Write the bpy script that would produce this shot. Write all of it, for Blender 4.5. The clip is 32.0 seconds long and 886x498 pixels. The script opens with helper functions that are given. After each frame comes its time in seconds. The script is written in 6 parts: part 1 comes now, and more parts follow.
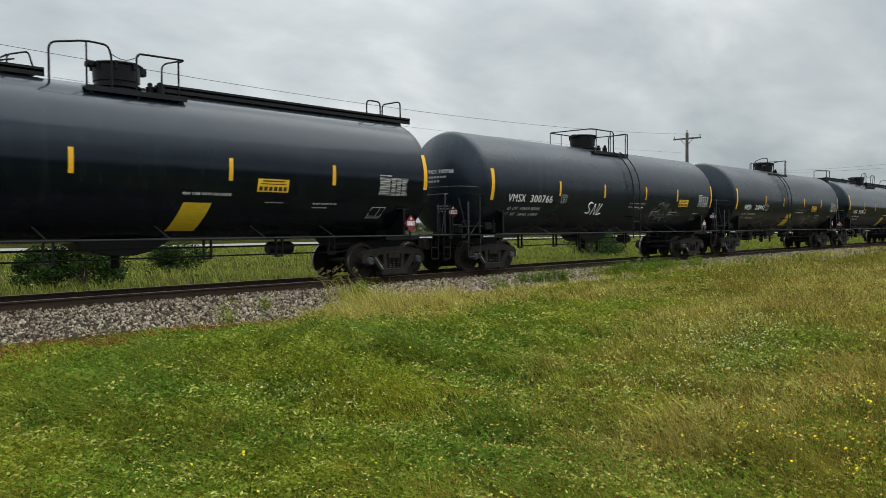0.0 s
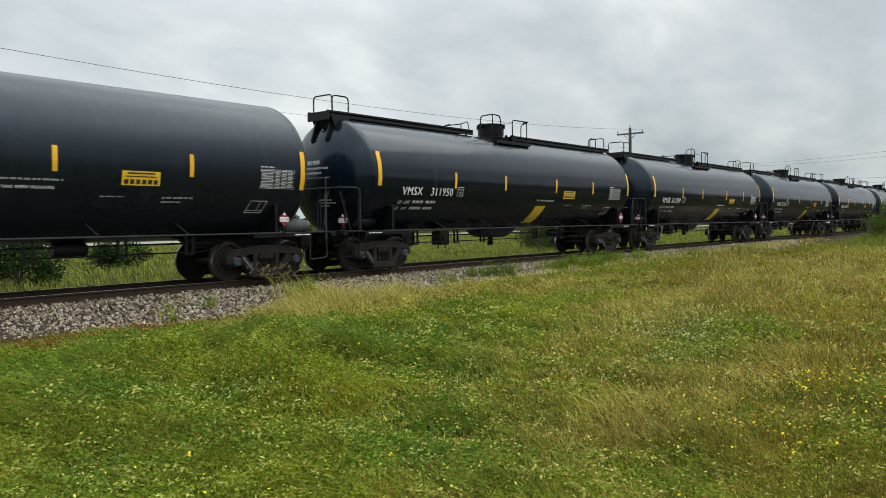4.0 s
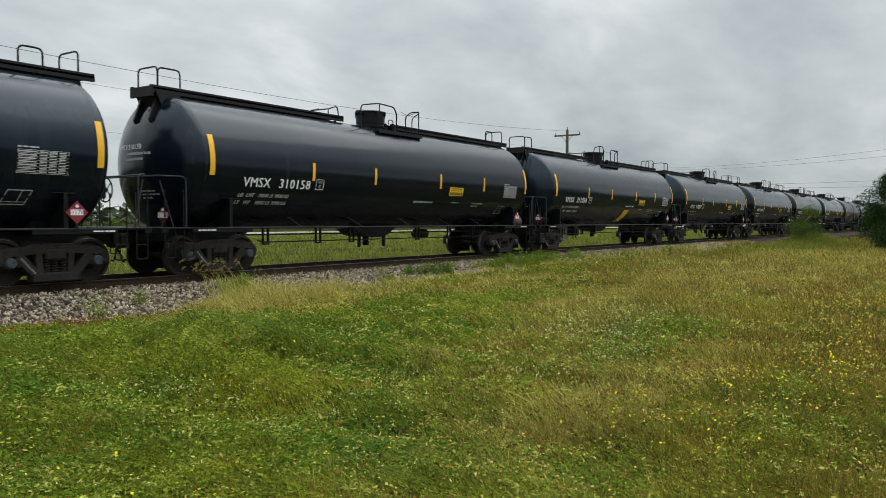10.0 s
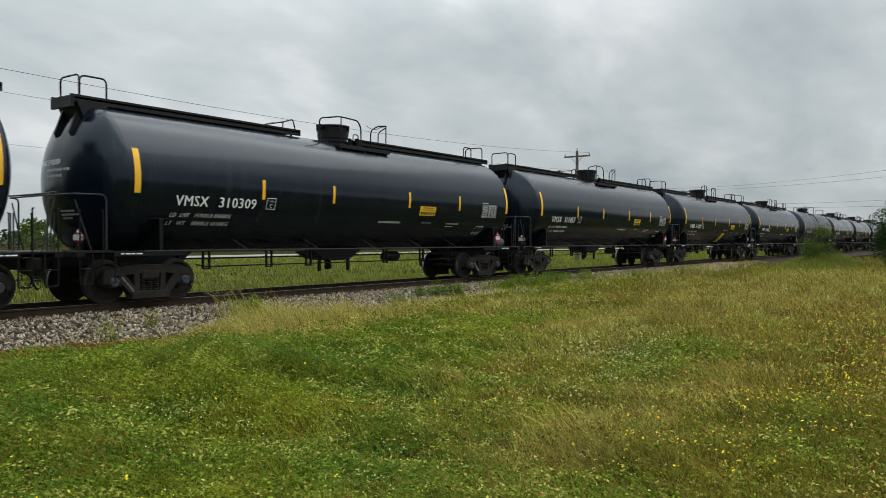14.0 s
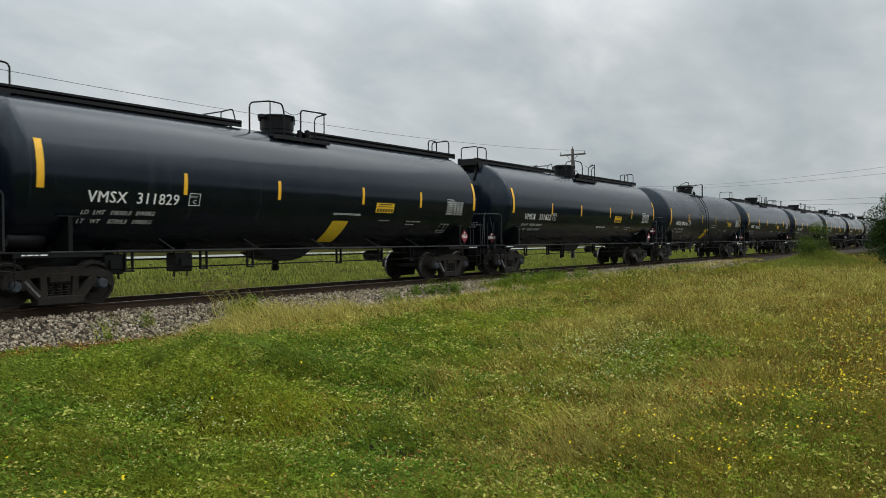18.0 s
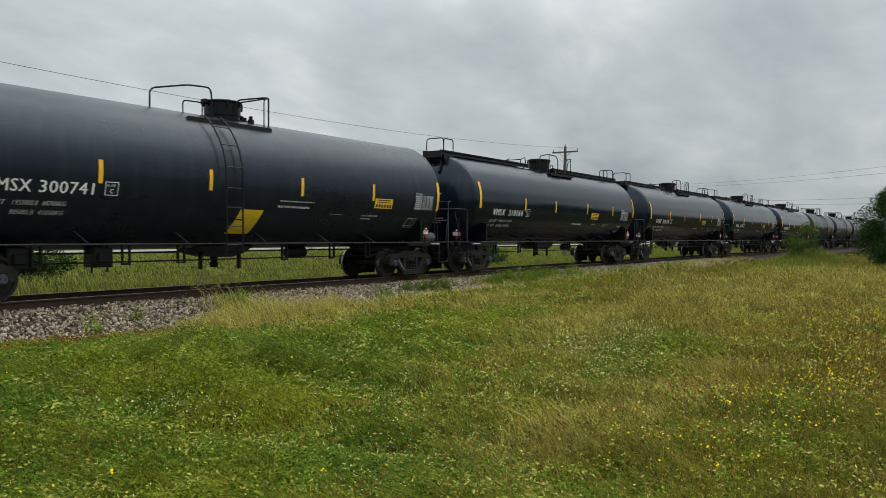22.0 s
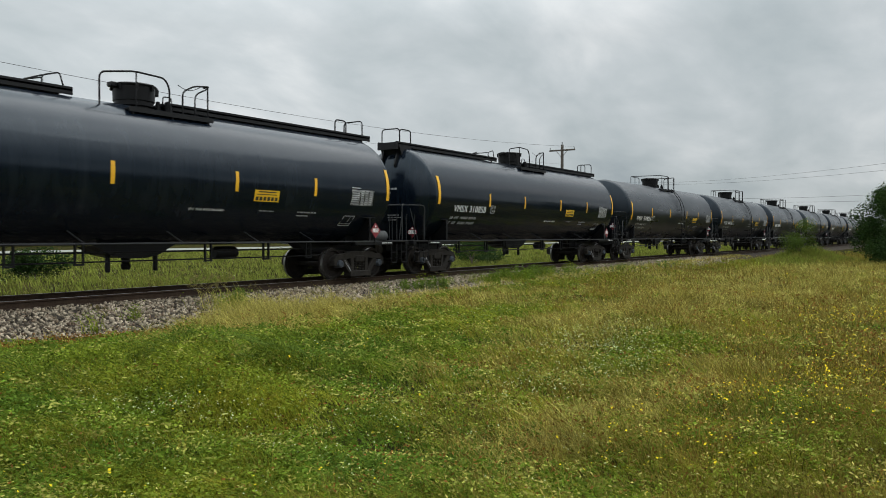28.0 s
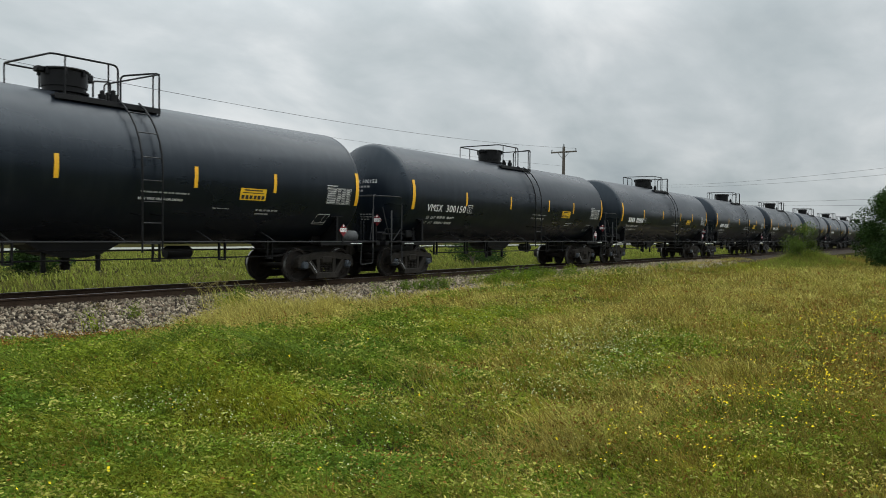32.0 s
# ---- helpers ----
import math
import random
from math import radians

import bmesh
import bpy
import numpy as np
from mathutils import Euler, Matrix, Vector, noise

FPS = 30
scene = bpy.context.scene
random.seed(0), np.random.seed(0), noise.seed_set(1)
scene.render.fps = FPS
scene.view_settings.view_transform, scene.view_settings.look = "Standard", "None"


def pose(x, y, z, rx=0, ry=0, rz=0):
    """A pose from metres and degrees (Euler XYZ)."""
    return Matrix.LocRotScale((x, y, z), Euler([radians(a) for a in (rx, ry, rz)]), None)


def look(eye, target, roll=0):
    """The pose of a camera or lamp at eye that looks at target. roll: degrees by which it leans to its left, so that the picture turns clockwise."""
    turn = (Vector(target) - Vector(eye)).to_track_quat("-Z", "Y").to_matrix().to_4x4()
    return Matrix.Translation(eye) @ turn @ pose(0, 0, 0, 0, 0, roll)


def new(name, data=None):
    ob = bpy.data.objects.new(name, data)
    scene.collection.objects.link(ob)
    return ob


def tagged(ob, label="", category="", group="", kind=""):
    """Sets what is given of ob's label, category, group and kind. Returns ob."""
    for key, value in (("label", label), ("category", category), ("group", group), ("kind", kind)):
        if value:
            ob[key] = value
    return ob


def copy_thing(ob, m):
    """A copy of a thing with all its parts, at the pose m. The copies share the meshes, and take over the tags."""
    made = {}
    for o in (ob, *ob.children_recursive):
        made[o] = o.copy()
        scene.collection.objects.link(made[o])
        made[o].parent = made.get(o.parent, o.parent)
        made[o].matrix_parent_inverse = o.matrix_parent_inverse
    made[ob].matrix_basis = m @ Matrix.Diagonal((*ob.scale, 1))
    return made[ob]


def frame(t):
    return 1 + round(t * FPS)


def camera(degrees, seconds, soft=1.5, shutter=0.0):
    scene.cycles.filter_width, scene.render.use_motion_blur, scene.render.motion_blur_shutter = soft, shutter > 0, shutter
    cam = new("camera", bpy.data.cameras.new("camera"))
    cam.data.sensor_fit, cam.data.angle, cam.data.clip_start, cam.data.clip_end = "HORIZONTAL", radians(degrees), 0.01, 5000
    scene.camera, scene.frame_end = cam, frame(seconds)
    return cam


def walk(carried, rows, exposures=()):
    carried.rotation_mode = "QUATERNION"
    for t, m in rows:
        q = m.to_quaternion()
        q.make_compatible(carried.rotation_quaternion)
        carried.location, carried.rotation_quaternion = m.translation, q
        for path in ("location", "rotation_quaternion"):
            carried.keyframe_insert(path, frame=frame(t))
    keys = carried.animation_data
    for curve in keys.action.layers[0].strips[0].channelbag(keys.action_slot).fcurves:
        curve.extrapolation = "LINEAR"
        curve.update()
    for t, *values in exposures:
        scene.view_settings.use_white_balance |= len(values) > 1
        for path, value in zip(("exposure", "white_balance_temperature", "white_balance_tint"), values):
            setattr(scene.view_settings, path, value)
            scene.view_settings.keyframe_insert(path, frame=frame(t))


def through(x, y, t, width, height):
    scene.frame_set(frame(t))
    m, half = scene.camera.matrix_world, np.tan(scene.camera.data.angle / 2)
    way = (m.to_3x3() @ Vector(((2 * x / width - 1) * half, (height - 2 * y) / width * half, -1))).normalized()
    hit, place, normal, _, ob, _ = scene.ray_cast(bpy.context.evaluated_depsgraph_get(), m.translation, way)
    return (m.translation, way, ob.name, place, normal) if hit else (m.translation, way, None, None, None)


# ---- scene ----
TRACK_Y = 16.39          # centre line of the track; rail tops are at z = 0
EYE = (0.0, 0.0, 1.32)
FIELD_Z = -0.40

cam = camera(60.0, 32.0, soft=0.7, shutter=0.1)
# seconds, yaw, pitch, roll of a camera held by hand on one spot
TURNS = [
    (0, -46.84, -1.54, -0.34),
    (0.5, -44.96, -1.51, -0.60),
    (1, -43.10, -1.58, -0.74),
    (1.2, -42.50, -1.57, -0.79),
    (1.5, -42.24, -1.56, -0.86),
    (1.7, -43.37, -1.60, -0.83),
    (2, -44.66, -1.65, -0.78),
    (2.2, -44.51, -1.67, -0.90),
    (2.5, -43.44, -1.71, -1.09),
    (2.7, -43.31, -1.73, -1.06),
    (3, -45.60, -1.77, -1.02),
    (3.2, -47.65, -1.82, -0.94),
    (3.5, -49.26, -1.89, -0.81),
    (3.7, -50.05, -1.91, -0.79),
    (4, -50.72, -1.94, -0.76),
    (4.5, -51.49, -1.96, -0.60),
    (6.5, -56.85, -2.07, -0.05),
    (6.6, -57.30, -2.08, -0.05),
    (6.8, -57.26, -2.11, -0.04),
    (7, -56.66, -2.13, -0.04),
    (7.2, -56.22, -2.15, -0.08),
    (7.5, -55.39, -2.18, -0.13),
    (7.7, -54.81, -2.18, -0.11),
    (8, -54.32, -2.19, -0.09),
    (8.2, -54.44, -2.15, -0.09),
    (8.4, -55.01, -2.12, -0.10),
    (8.5, -55.28, -2.10, -0.10),
    (8.7, -55.10, -2.12, -0.07),
    (9, -54.25, -2.14, -0.02),
    (9.2, -54.59, -2.12, 0.06),
    (9.5, -54.77, -2.09, 0.17),
    (9.7, -55.13, -2.11, 0.17),
    (10, -55.34, -2.13, 0.16),
    (10.3, -54.68, -2.17, 0.12),
    (10.5, -54.72, -2.19, 0.09),
    (10.7, -55.22, -2.21, 0.21),
    (11, -55.36, -2.25, 0.39),
    (11.2, -55.89, -2.25, 0.52),
    (11.5, -55.83, -2.25, 0.71),
    (11.7, -55.58, -2.22, 0.64),
    (12, -55.24, -2.18, 0.54),
    (12.1, -55.34, -2.17, 0.49),
    (12.5, -56.34, -2.12, 0.28),
    (12.7, -56.42, -2.06, 0.20),
    (13, -55.83, -1.98, 0.07),
    (13.2, -55.47, -1.83, 0.00),
    (13.5, -54.71, -1.61, -0.10),
    (13.7, -54.46, -1.18, -0.10),
    (13.9, -54.53, -0.75, -0.09),
    (14, -54.56, -0.53, -0.09),
    (14.2, -54.78, -0.50, -0.05),
    (14.4, -55.40, -0.47, -0.02),
    (14.5, -55.80, -0.45, 0.00),
    (16.5, -55.78, -0.60, -0.06),
    (16.7, -55.70, -0.60, -0.03),
    (17, -54.97, -0.60, 0.02),
    (17.2, -54.57, -0.60, -0.07),
    (17.5, -54.70, -0.61, -0.21),
    (17.8, -55.33, -0.62, -0.27),
    (18, -54.86, -0.63, -0.31),
    (18.2, -54.55, -0.62, -0.29),
    (18.5, -54.37, -0.61, -0.26),
    (18.7, -54.68, -0.61, -0.20),
    (19, -54.70, -0.60, -0.10),
    (19.2, -55.28, -0.61, -0.06),
    (19.5, -55.64, -0.62, 0.01),
    (19.7, -55.33, -0.73, 0.05),
    (20, -55.17, -0.90, 0.11),
    (20.3, -55.73, -0.94, 0.21),
    (20.5, -55.65, -0.96, 0.28),
    (20.8, -56.03, -0.93, 0.24),
    (21, -55.70, -0.91, 0.21),
    (21.4, -55.27, -0.90, 0.17),
    (21.5, -55.18, -0.90, 0.16),
    (21.8, -55.27, -0.91, 0.21),
    (22, -55.47, -0.92, 0.24),
    (22.3, -55.91, -0.92, 0.30),
    (22.5, -55.64, -0.92, 0.34),
    (22.8, -55.27, -0.96, 0.52),
    (23, -55.63, -0.99, 0.64),
    (23.3, -55.93, -0.96, 0.87),
    (23.5, -56.17, -0.94, 1.02),
    (23.7, -56.30, -0.93, 1.08),
    (24, -56.86, -0.91, 1.18),
    (24.2, -56.93, -0.93, 1.12),
    (24.5, -56.31, -0.95, 1.03),
    (24.7, -55.99, -0.96, 0.96),
    (25, -55.39, -0.98, 0.85),
    (25.2, -55.43, -1.02, 0.79),
    (25.5, -56.23, -1.08, 0.71),
    (27.5, -55.69, -1.03, 0.03),
    (27.8, -55.88, -1.03, 0.06),
    (28, -55.67, -1.03, 0.08),
    (28.3, -55.17, -1.01, 0.06),
    (28.5, -54.80, -1.00, 0.04),
    (29, -55.26, -1.05, 0.12),
    (29.1, -55.67, -1.06, 0.11),
    (29.5, -56.02, -1.10, 0.07),
    (29.7, -55.88, -1.08, 0.02),
    (30, -55.30, -1.05, -0.05),
    (30.3, -54.80, -1.07, -0.00),
    (30.5, -54.80, -1.08, 0.03),
    (31, -55.97, -1.03, 0.40),
    (31.3, -56.48, -0.99, 0.53),
    (31.5, -56.24, -0.96, 0.62),
    (32, -55.61, -0.97, 0.54),
]


def turn(yaw, pitch, roll):
    y, p = radians(yaw), radians(pitch)
    ahead = Vector((-math.sin(y) * math.cos(p), math.cos(y) * math.cos(p), math.sin(p)))
    return look(EYE, Vector(EYE) + ahead, roll)


walk(cam, [(t, turn(a, b, c)) for t, a, b, c in TURNS], exposures=[(0.0, 0.0), (2.0, 0.0), (4.0, 0.17), (7.0, 0.12), (9.0, 0.03), (14.0, -0.05), (18.0, -0.10), (20.0, -0.13), (25.0, -0.16), (28.0, -0.03), (32.0, -0.03)])

# ---- world and light: a high overcast, brightest overhead ----
def nodes_of(owner):
    owner.use_nodes = True
    tree = owner.node_tree
    tree.nodes.clear()
    return tree, tree.nodes, tree.links


def ramp(n, stops):
    r = n.new("ShaderNodeValToRGB")
    e = r.color_ramp.elements
    while len(e) < len(stops):
        e.new(0.5)
    for el, (p, c) in zip(e, stops):
        el.position, el.color = p, (*c, 1) if len(c) == 3 else c
    return r


def build_world():
    w = bpy.data.worlds.new("overcast_sky")
    scene.world = w
    tree, n, l = nodes_of(w)
    out, bg = n.new("ShaderNodeOutputWorld"), n.new("ShaderNodeBackground")
    tc, sep = n.new("ShaderNodeTexCoord"), n.new("ShaderNodeSeparateXYZ")
    l.new(tc.outputs["Generated"], sep.inputs[0])
    up = n.new("ShaderNodeMath"); up.operation = "MAXIMUM"; up.inputs[1].default_value = 0.0
    l.new(sep.outputs["Z"], up.inputs[0])
    low = n.new("ShaderNodeMath"); low.operation = "ADD"; low.inputs[1].default_value = 0.34
    l.new(up.outputs[0], low.inputs[0])
    # cloud sheet: the direction carried up to a flat layer
    comb = n.new("ShaderNodeCombineXYZ")
    for ax in "XY":
        d = n.new("ShaderNodeMath"); d.operation = "DIVIDE"
        l.new(sep.outputs[ax], d.inputs[0]); l.new(low.outputs[0], d.inputs[1])
        l.new(d.outputs[0], comb.inputs[ax])
    big, fine = n.new("ShaderNodeTexNoise"), n.new("ShaderNodeTexNoise")
    mp = n.new("ShaderNodeMapping"); mp.inputs["Location"].default_value = (2.3, 0.4, 0)
    mp.inputs["Scale"].default_value = (0.75, 1.05, 1)
    l.new(comb.outputs[0], mp.inputs[0])
    for tx, sc, det, rough in ((big, 1.05, 4, 0.5), (fine, 3.1, 9, 0.54)):
        tx.inputs["Scale"].default_value, tx.inputs["Detail"].default_value, tx.inputs["Roughness"].default_value = sc, det, rough
        tx.inputs["Distortion"].default_value = 0.25
        l.new(mp.outputs[0], tx.inputs["Vector"])
    mix = n.new("ShaderNodeMix"); mix.data_type = "FLOAT"; mix.inputs[0].default_value = 0.42
    l.new(big.outputs[0], mix.inputs[2]); l.new(fine.outputs[0], mix.inputs[3])
    cl = ramp(n, [(0.36, (0.40, 0.46, 0.495)), (0.45, (0.52, 0.58, 0.60)), (0.53, (0.64, 0.69, 0.71)), (0.60, (0.79, 0.825, 0.835)), (0.72, (0.93, 0.945, 0.94))])
    l.new(mix.outputs[0], cl.inputs[0])
    # an overcast is about three times as bright overhead as at the horizon
    grad = n.new("ShaderNodeMapRange")
    grad.inputs["From Min"].default_value, grad.inputs["From Max"].default_value = 0.25, 0.95
    grad.inputs["To Min"].default_value, grad.inputs["To Max"].default_value = 1.0, 3.4
    l.new(up.outputs[0], grad.inputs[0])
    # and a little duller in the haze close to the horizon
    haze = n.new("ShaderNodeMapRange")
    haze.inputs["From Min"].default_value, haze.inputs["From Max"].default_value = 0.0, 0.20
    haze.inputs["To Min"].default_value, haze.inputs["To Max"].default_value = 0.86, 1.0
    l.new(up.outputs[0], haze.inputs[0])
    both = n.new("ShaderNodeMath"); both.operation = "MULTIPLY"
    l.new(grad.outputs[0], both.inputs[0]); l.new(haze.outputs[0], both.inputs[1])
    # the cloud sheet thickens down the line
    east = n.new("ShaderNodeMapRange"); east.interpolation_type = "SMOOTHSTEP"
    east.inputs["From Min"].default_value, east.inputs["From Max"].default_value = 0.55, 1.0
    east.inputs["To Min"].default_value, east.inputs["To Max"].default_value = 0.93, 0.84
    l.new(sep.outputs["X"], east.inputs[0])
    all3 = n.new("ShaderNodeMath"); all3.operation = "MULTIPLY"
    l.new(both.outputs[0], all3.inputs[0]); l.new(east.outputs[0], all3.inputs[1])
    lit = n.new("ShaderNodeVectorMath"); lit.operation = "SCALE"
    l.new(cl.outputs[0], lit.inputs[0]); l.new(all3.outputs[0], lit.inputs["Scale"])
    sky = n.new("ShaderNodeTexSky"); sky.sky_type = "NISHITA"; sky.sun_disc = False
    sky.sun_elevation, sky.sun_rotation = radians(64), radians(113)
    thin = n.new("ShaderNodeVectorMath"); thin.operation = "SCALE"; thin.inputs["Scale"].default_value = 0.004
    l.new(sky.outputs[0], thin.inputs[0])
    add = n.new("ShaderNodeVectorMath"); add.operation = "ADD"
    l.new(lit.outputs[0], add.inputs[0]); l.new(thin.outputs[0], add.inputs[1])
    l.new(add.outputs[0], bg.inputs["Color"])
    bg.inputs["Strength"].default_value = 1.04
    l.new(bg.outputs[0], out.inputs["Surface"])


build_world()
sun = new("sun", bpy.data.lights.new("sun", "SUN"))
sun.data.energy, sun.data.angle, sun.data.color = 1.05, radians(60), (1.0, 0.97, 0.92)
sun.matrix_world = look((35, -15, 80), (0, 0, 0))

# ---- materials ----
def material(name, colour, rough=0.6, metal=0.0, spread=0.15, scale=3.0, fine=40.0, bump=0.0, second=None, second_at=(0.5, 0.7),
             coat=0.0, through=0.0, per_object=0.0, stretch=(1, 1, 1), island=0.0, rough_spread=0.1, spec=0.5, wide=None):
    """A procedural surface: colour varied at a large and a small scale, with a second colour (dirt, rust) in patches."""
    m = bpy.data.materials.new(name)
    tree, n, l = nodes_of(m)
    out, b = n.new("ShaderNodeOutputMaterial"), n.new("ShaderNodeBsdfPrincipled")
    tc, mp = n.new("ShaderNodeTexCoord"), n.new("ShaderNodeMapping")
    mp.inputs["Scale"].default_value = stretch
    l.new(tc.outputs["Object"], mp.inputs[0])
    tex = []
    for sc, det in ((scale, 5), (fine, 3)):
        t = n.new("ShaderNodeTexNoise")
        t.inputs["Scale"].default_value, t.inputs["Detail"].default_value = sc, det
        l.new(mp.outputs[0], t.inputs["Vector"])
        tex.append(t)
    both = n.new("ShaderNodeMath"); both.operation = "ADD"
    l.new(tex[0].outputs[0], both.inputs[0]); l.new(tex[1].outputs[0], both.inputs[1])
    vary = n.new("ShaderNodeMapRange")
    vary.inputs["From Min"].default_value, vary.inputs["From Max"].default_value = 0.7, 1.3
    vary.inputs["To Min"].default_value, vary.inputs["To Max"].default_value = 1 - spread, 1 + spread
    l.new(both.outputs[0], vary.inputs[0])
    factor = vary.outputs[0]
    for amount, kind, socket in ((per_object, "ShaderNodeObjectInfo", "Random"), (island, "ShaderNodeNewGeometry", "Random Per Island")):
        if amount:
            src, rg, mu = n.new(kind), n.new("ShaderNodeMapRange"), n.new("ShaderNodeMath")
            rg.inputs["To Min"].default_value, rg.inputs["To Max"].default_value = 1 - amount, 1 + amount
            l.new(src.outputs[socket], rg.inputs[0])
            mu.operation = "MULTIPLY"
            l.new(factor, mu.inputs[0]); l.new(rg.outputs[0], mu.inputs[1])
            factor = mu.outputs[0]
    base = n.new("ShaderNodeVectorMath"); base.operation = "SCALE"; base.inputs[0].default_value = colour
    l.new(factor, base.inputs["Scale"])
    col = base.outputs[0]
    if second:
        t = n.new("ShaderNodeTexNoise"); t.inputs["Scale"].default_value = scale * 1.7; t.inputs["Detail"].default_value = 7
        t.inputs["Roughness"].default_value = 0.65
        off = n.new("ShaderNodeMapping"); off.inputs["Location"].default_value = (5.1, 2.7, 9.3)
        l.new(mp.outputs[0], off.inputs[0]); l.new(off.outputs[0], t.inputs["Vector"])
        r = ramp(n, [(second_at[0], (0, 0, 0)), (second_at[1], (1, 1, 1))])
        l.new(t.outputs[0], r.inputs[0])
        mx = n.new("ShaderNodeMix"); mx.data_type = "RGBA"
        l.new(r.outputs[0], mx.inputs[0]); l.new(col, mx.inputs[6]); mx.inputs[7].default_value = (*second, 1)
        col = mx.outputs[2]
    if wide:
        t = n.new("ShaderNodeTexNoise"); t.inputs["Scale"].default_value = wide[1]; t.inputs["Detail"].default_value = 3
        l.new(mp.outputs[0], t.inputs["Vector"])
        r = ramp(n, [(0.40, (0, 0, 0)), (0.62, (1, 1, 1))])
        l.new(t.outputs[0], r.inputs[0])
        mx = n.new("ShaderNodeMix"); mx.data_type = "RGBA"; mx.blend_type = "MULTIPLY"
        l.new(r.outputs[0], mx.inputs[0]); l.new(col, mx.inputs[6]); mx.inputs[7].default_value = (*wide[0], 1)
        col = mx.outputs[2]
    l.new(col, b.inputs["Base Color"])
    rr = n.new("ShaderNodeMapRange")
    rr.inputs["From Min"].default_value, rr.inputs["From Max"].default_value = 0.3, 0.7
    rr.inputs["To Min"].default_value, rr.inputs["To Max"].default_value = max(0.02, rough - rough_spread), min(1, rough + rough_spread)
    l.new(tex[0].outputs[0], rr.inputs[0]); l.new(rr.outputs[0], b.inputs["Roughness"])
    b.inputs["Specular IOR Level"].default_value = spec
    b.inputs["Metallic"].default_value = metal
    b.inputs["Coat Weight"].default_value = coat
    b.inputs["Coat Roughness"].default_value = 0.15
    if bump:
        bp = n.new("ShaderNodeBump"); bp.inputs["Strength"].default_value = bump; bp.inputs["Distance"].default_value = 0.02
        l.new(both.outputs[0], bp.inputs["Height"]); l.new(bp.outputs[0], b.inputs["Normal"])
    surface = b.outputs[0]
    if through:
        tr, ms = n.new("ShaderNodeBsdfTranslucent"), n.new("ShaderNodeMixShader")
        l.new(col, tr.inputs["Color"]); ms.inputs[0].default_value = through
        l.new(b.outputs[0], ms.inputs[1]); l.new(tr.outputs[0], ms.inputs[2])
        surface = ms.outputs[0]
    l.new(surface, out.inputs["Surface"])
    return m


def tank_paint(name, lowest, highest, grey):
    """Black paint over plate that is not quite flat, with faint streaks of dust."""
    m = bpy.data.materials.new(name)
    tree, n, l = nodes_of(m)
    out, b = n.new("ShaderNodeOutputMaterial"), n.new("ShaderNodeBsdfPrincipled")
    tc = n.new("ShaderNodeTexCoord")

    def noise_of(stretch, scale, detail):
        mp, t = n.new("ShaderNodeMapping"), n.new("ShaderNodeTexNoise")
        mp.inputs["Scale"].default_value = stretch
        t.inputs["Scale"].default_value, t.inputs["Detail"].default_value = scale, detail
        l.new(tc.outputs["Object"], mp.inputs[0])
        l.new(mp.outputs[0], t.inputs["Vector"])
        return t.outputs[0]

    sway = noise_of((0.35, 1, 1), 1.6, 2)
    ripple = noise_of((1.0, 0.6, 0.6), 3.2, 2)
    streak = noise_of((1.6, 1.6, 0.12), 2.5, 6)
    cloud = noise_of((0.3, 1, 1), 0.9, 5)
    info = n.new("ShaderNodeObjectInfo")
    per = n.new("ShaderNodeMapRange")
    per.inputs["To Min"].default_value, per.inputs["To Max"].default_value = 0.75, 1.25
    l.new(info.outputs["Random"], per.inputs[0])
    dust = ramp(n, [(0.46, (0.0036 + grey, 0.0068 + grey, 0.0125 + grey)), (0.66, (0.0085 + grey, 0.0124 + grey, 0.0188 + grey)), (0.85, (0.017 + grey, 0.020 + grey, 0.026 + grey))])
    l.new(streak, dust.inputs[0])
    col = n.new("ShaderNodeVectorMath"); col.operation = "SCALE"
    l.new(dust.outputs[0], col.inputs[0]); l.new(per.outputs[0], col.inputs["Scale"])
    l.new(col.outputs[0], b.inputs["Base Color"])
    rr = n.new("ShaderNodeMapRange")
    rr.inputs["From Min"].default_value, rr.inputs["From Max"].default_value = 0.35, 0.65
    rr.inputs["To Min"].default_value, rr.inputs["To Max"].default_value = lowest, highest
    l.new(cloud, rr.inputs[0]); l.new(rr.outputs[0], b.inputs["Roughness"])
    b.inputs["Specular IOR Level"].default_value = 0.34
    b.inputs["Specular Tint"].default_value = (0.78, 0.90, 1.0, 1)
    both = n.new("ShaderNodeMath"); both.operation = "MULTIPLY_ADD"; both.inputs[1].default_value = 0.35
    l.new(ripple, both.inputs[0]); l.new(sway, both.inputs[2])
    bp = n.new("ShaderNodeBump"); bp.inputs["Strength"].default_value, bp.inputs["Distance"].default_value = 0.5, 0.018
    l.new(both.outputs[0], bp.inputs["Height"]); l.new(bp.outputs[0], b.inputs["Normal"])
    l.new(b.outputs[0], out.inputs["Surface"])
    return m


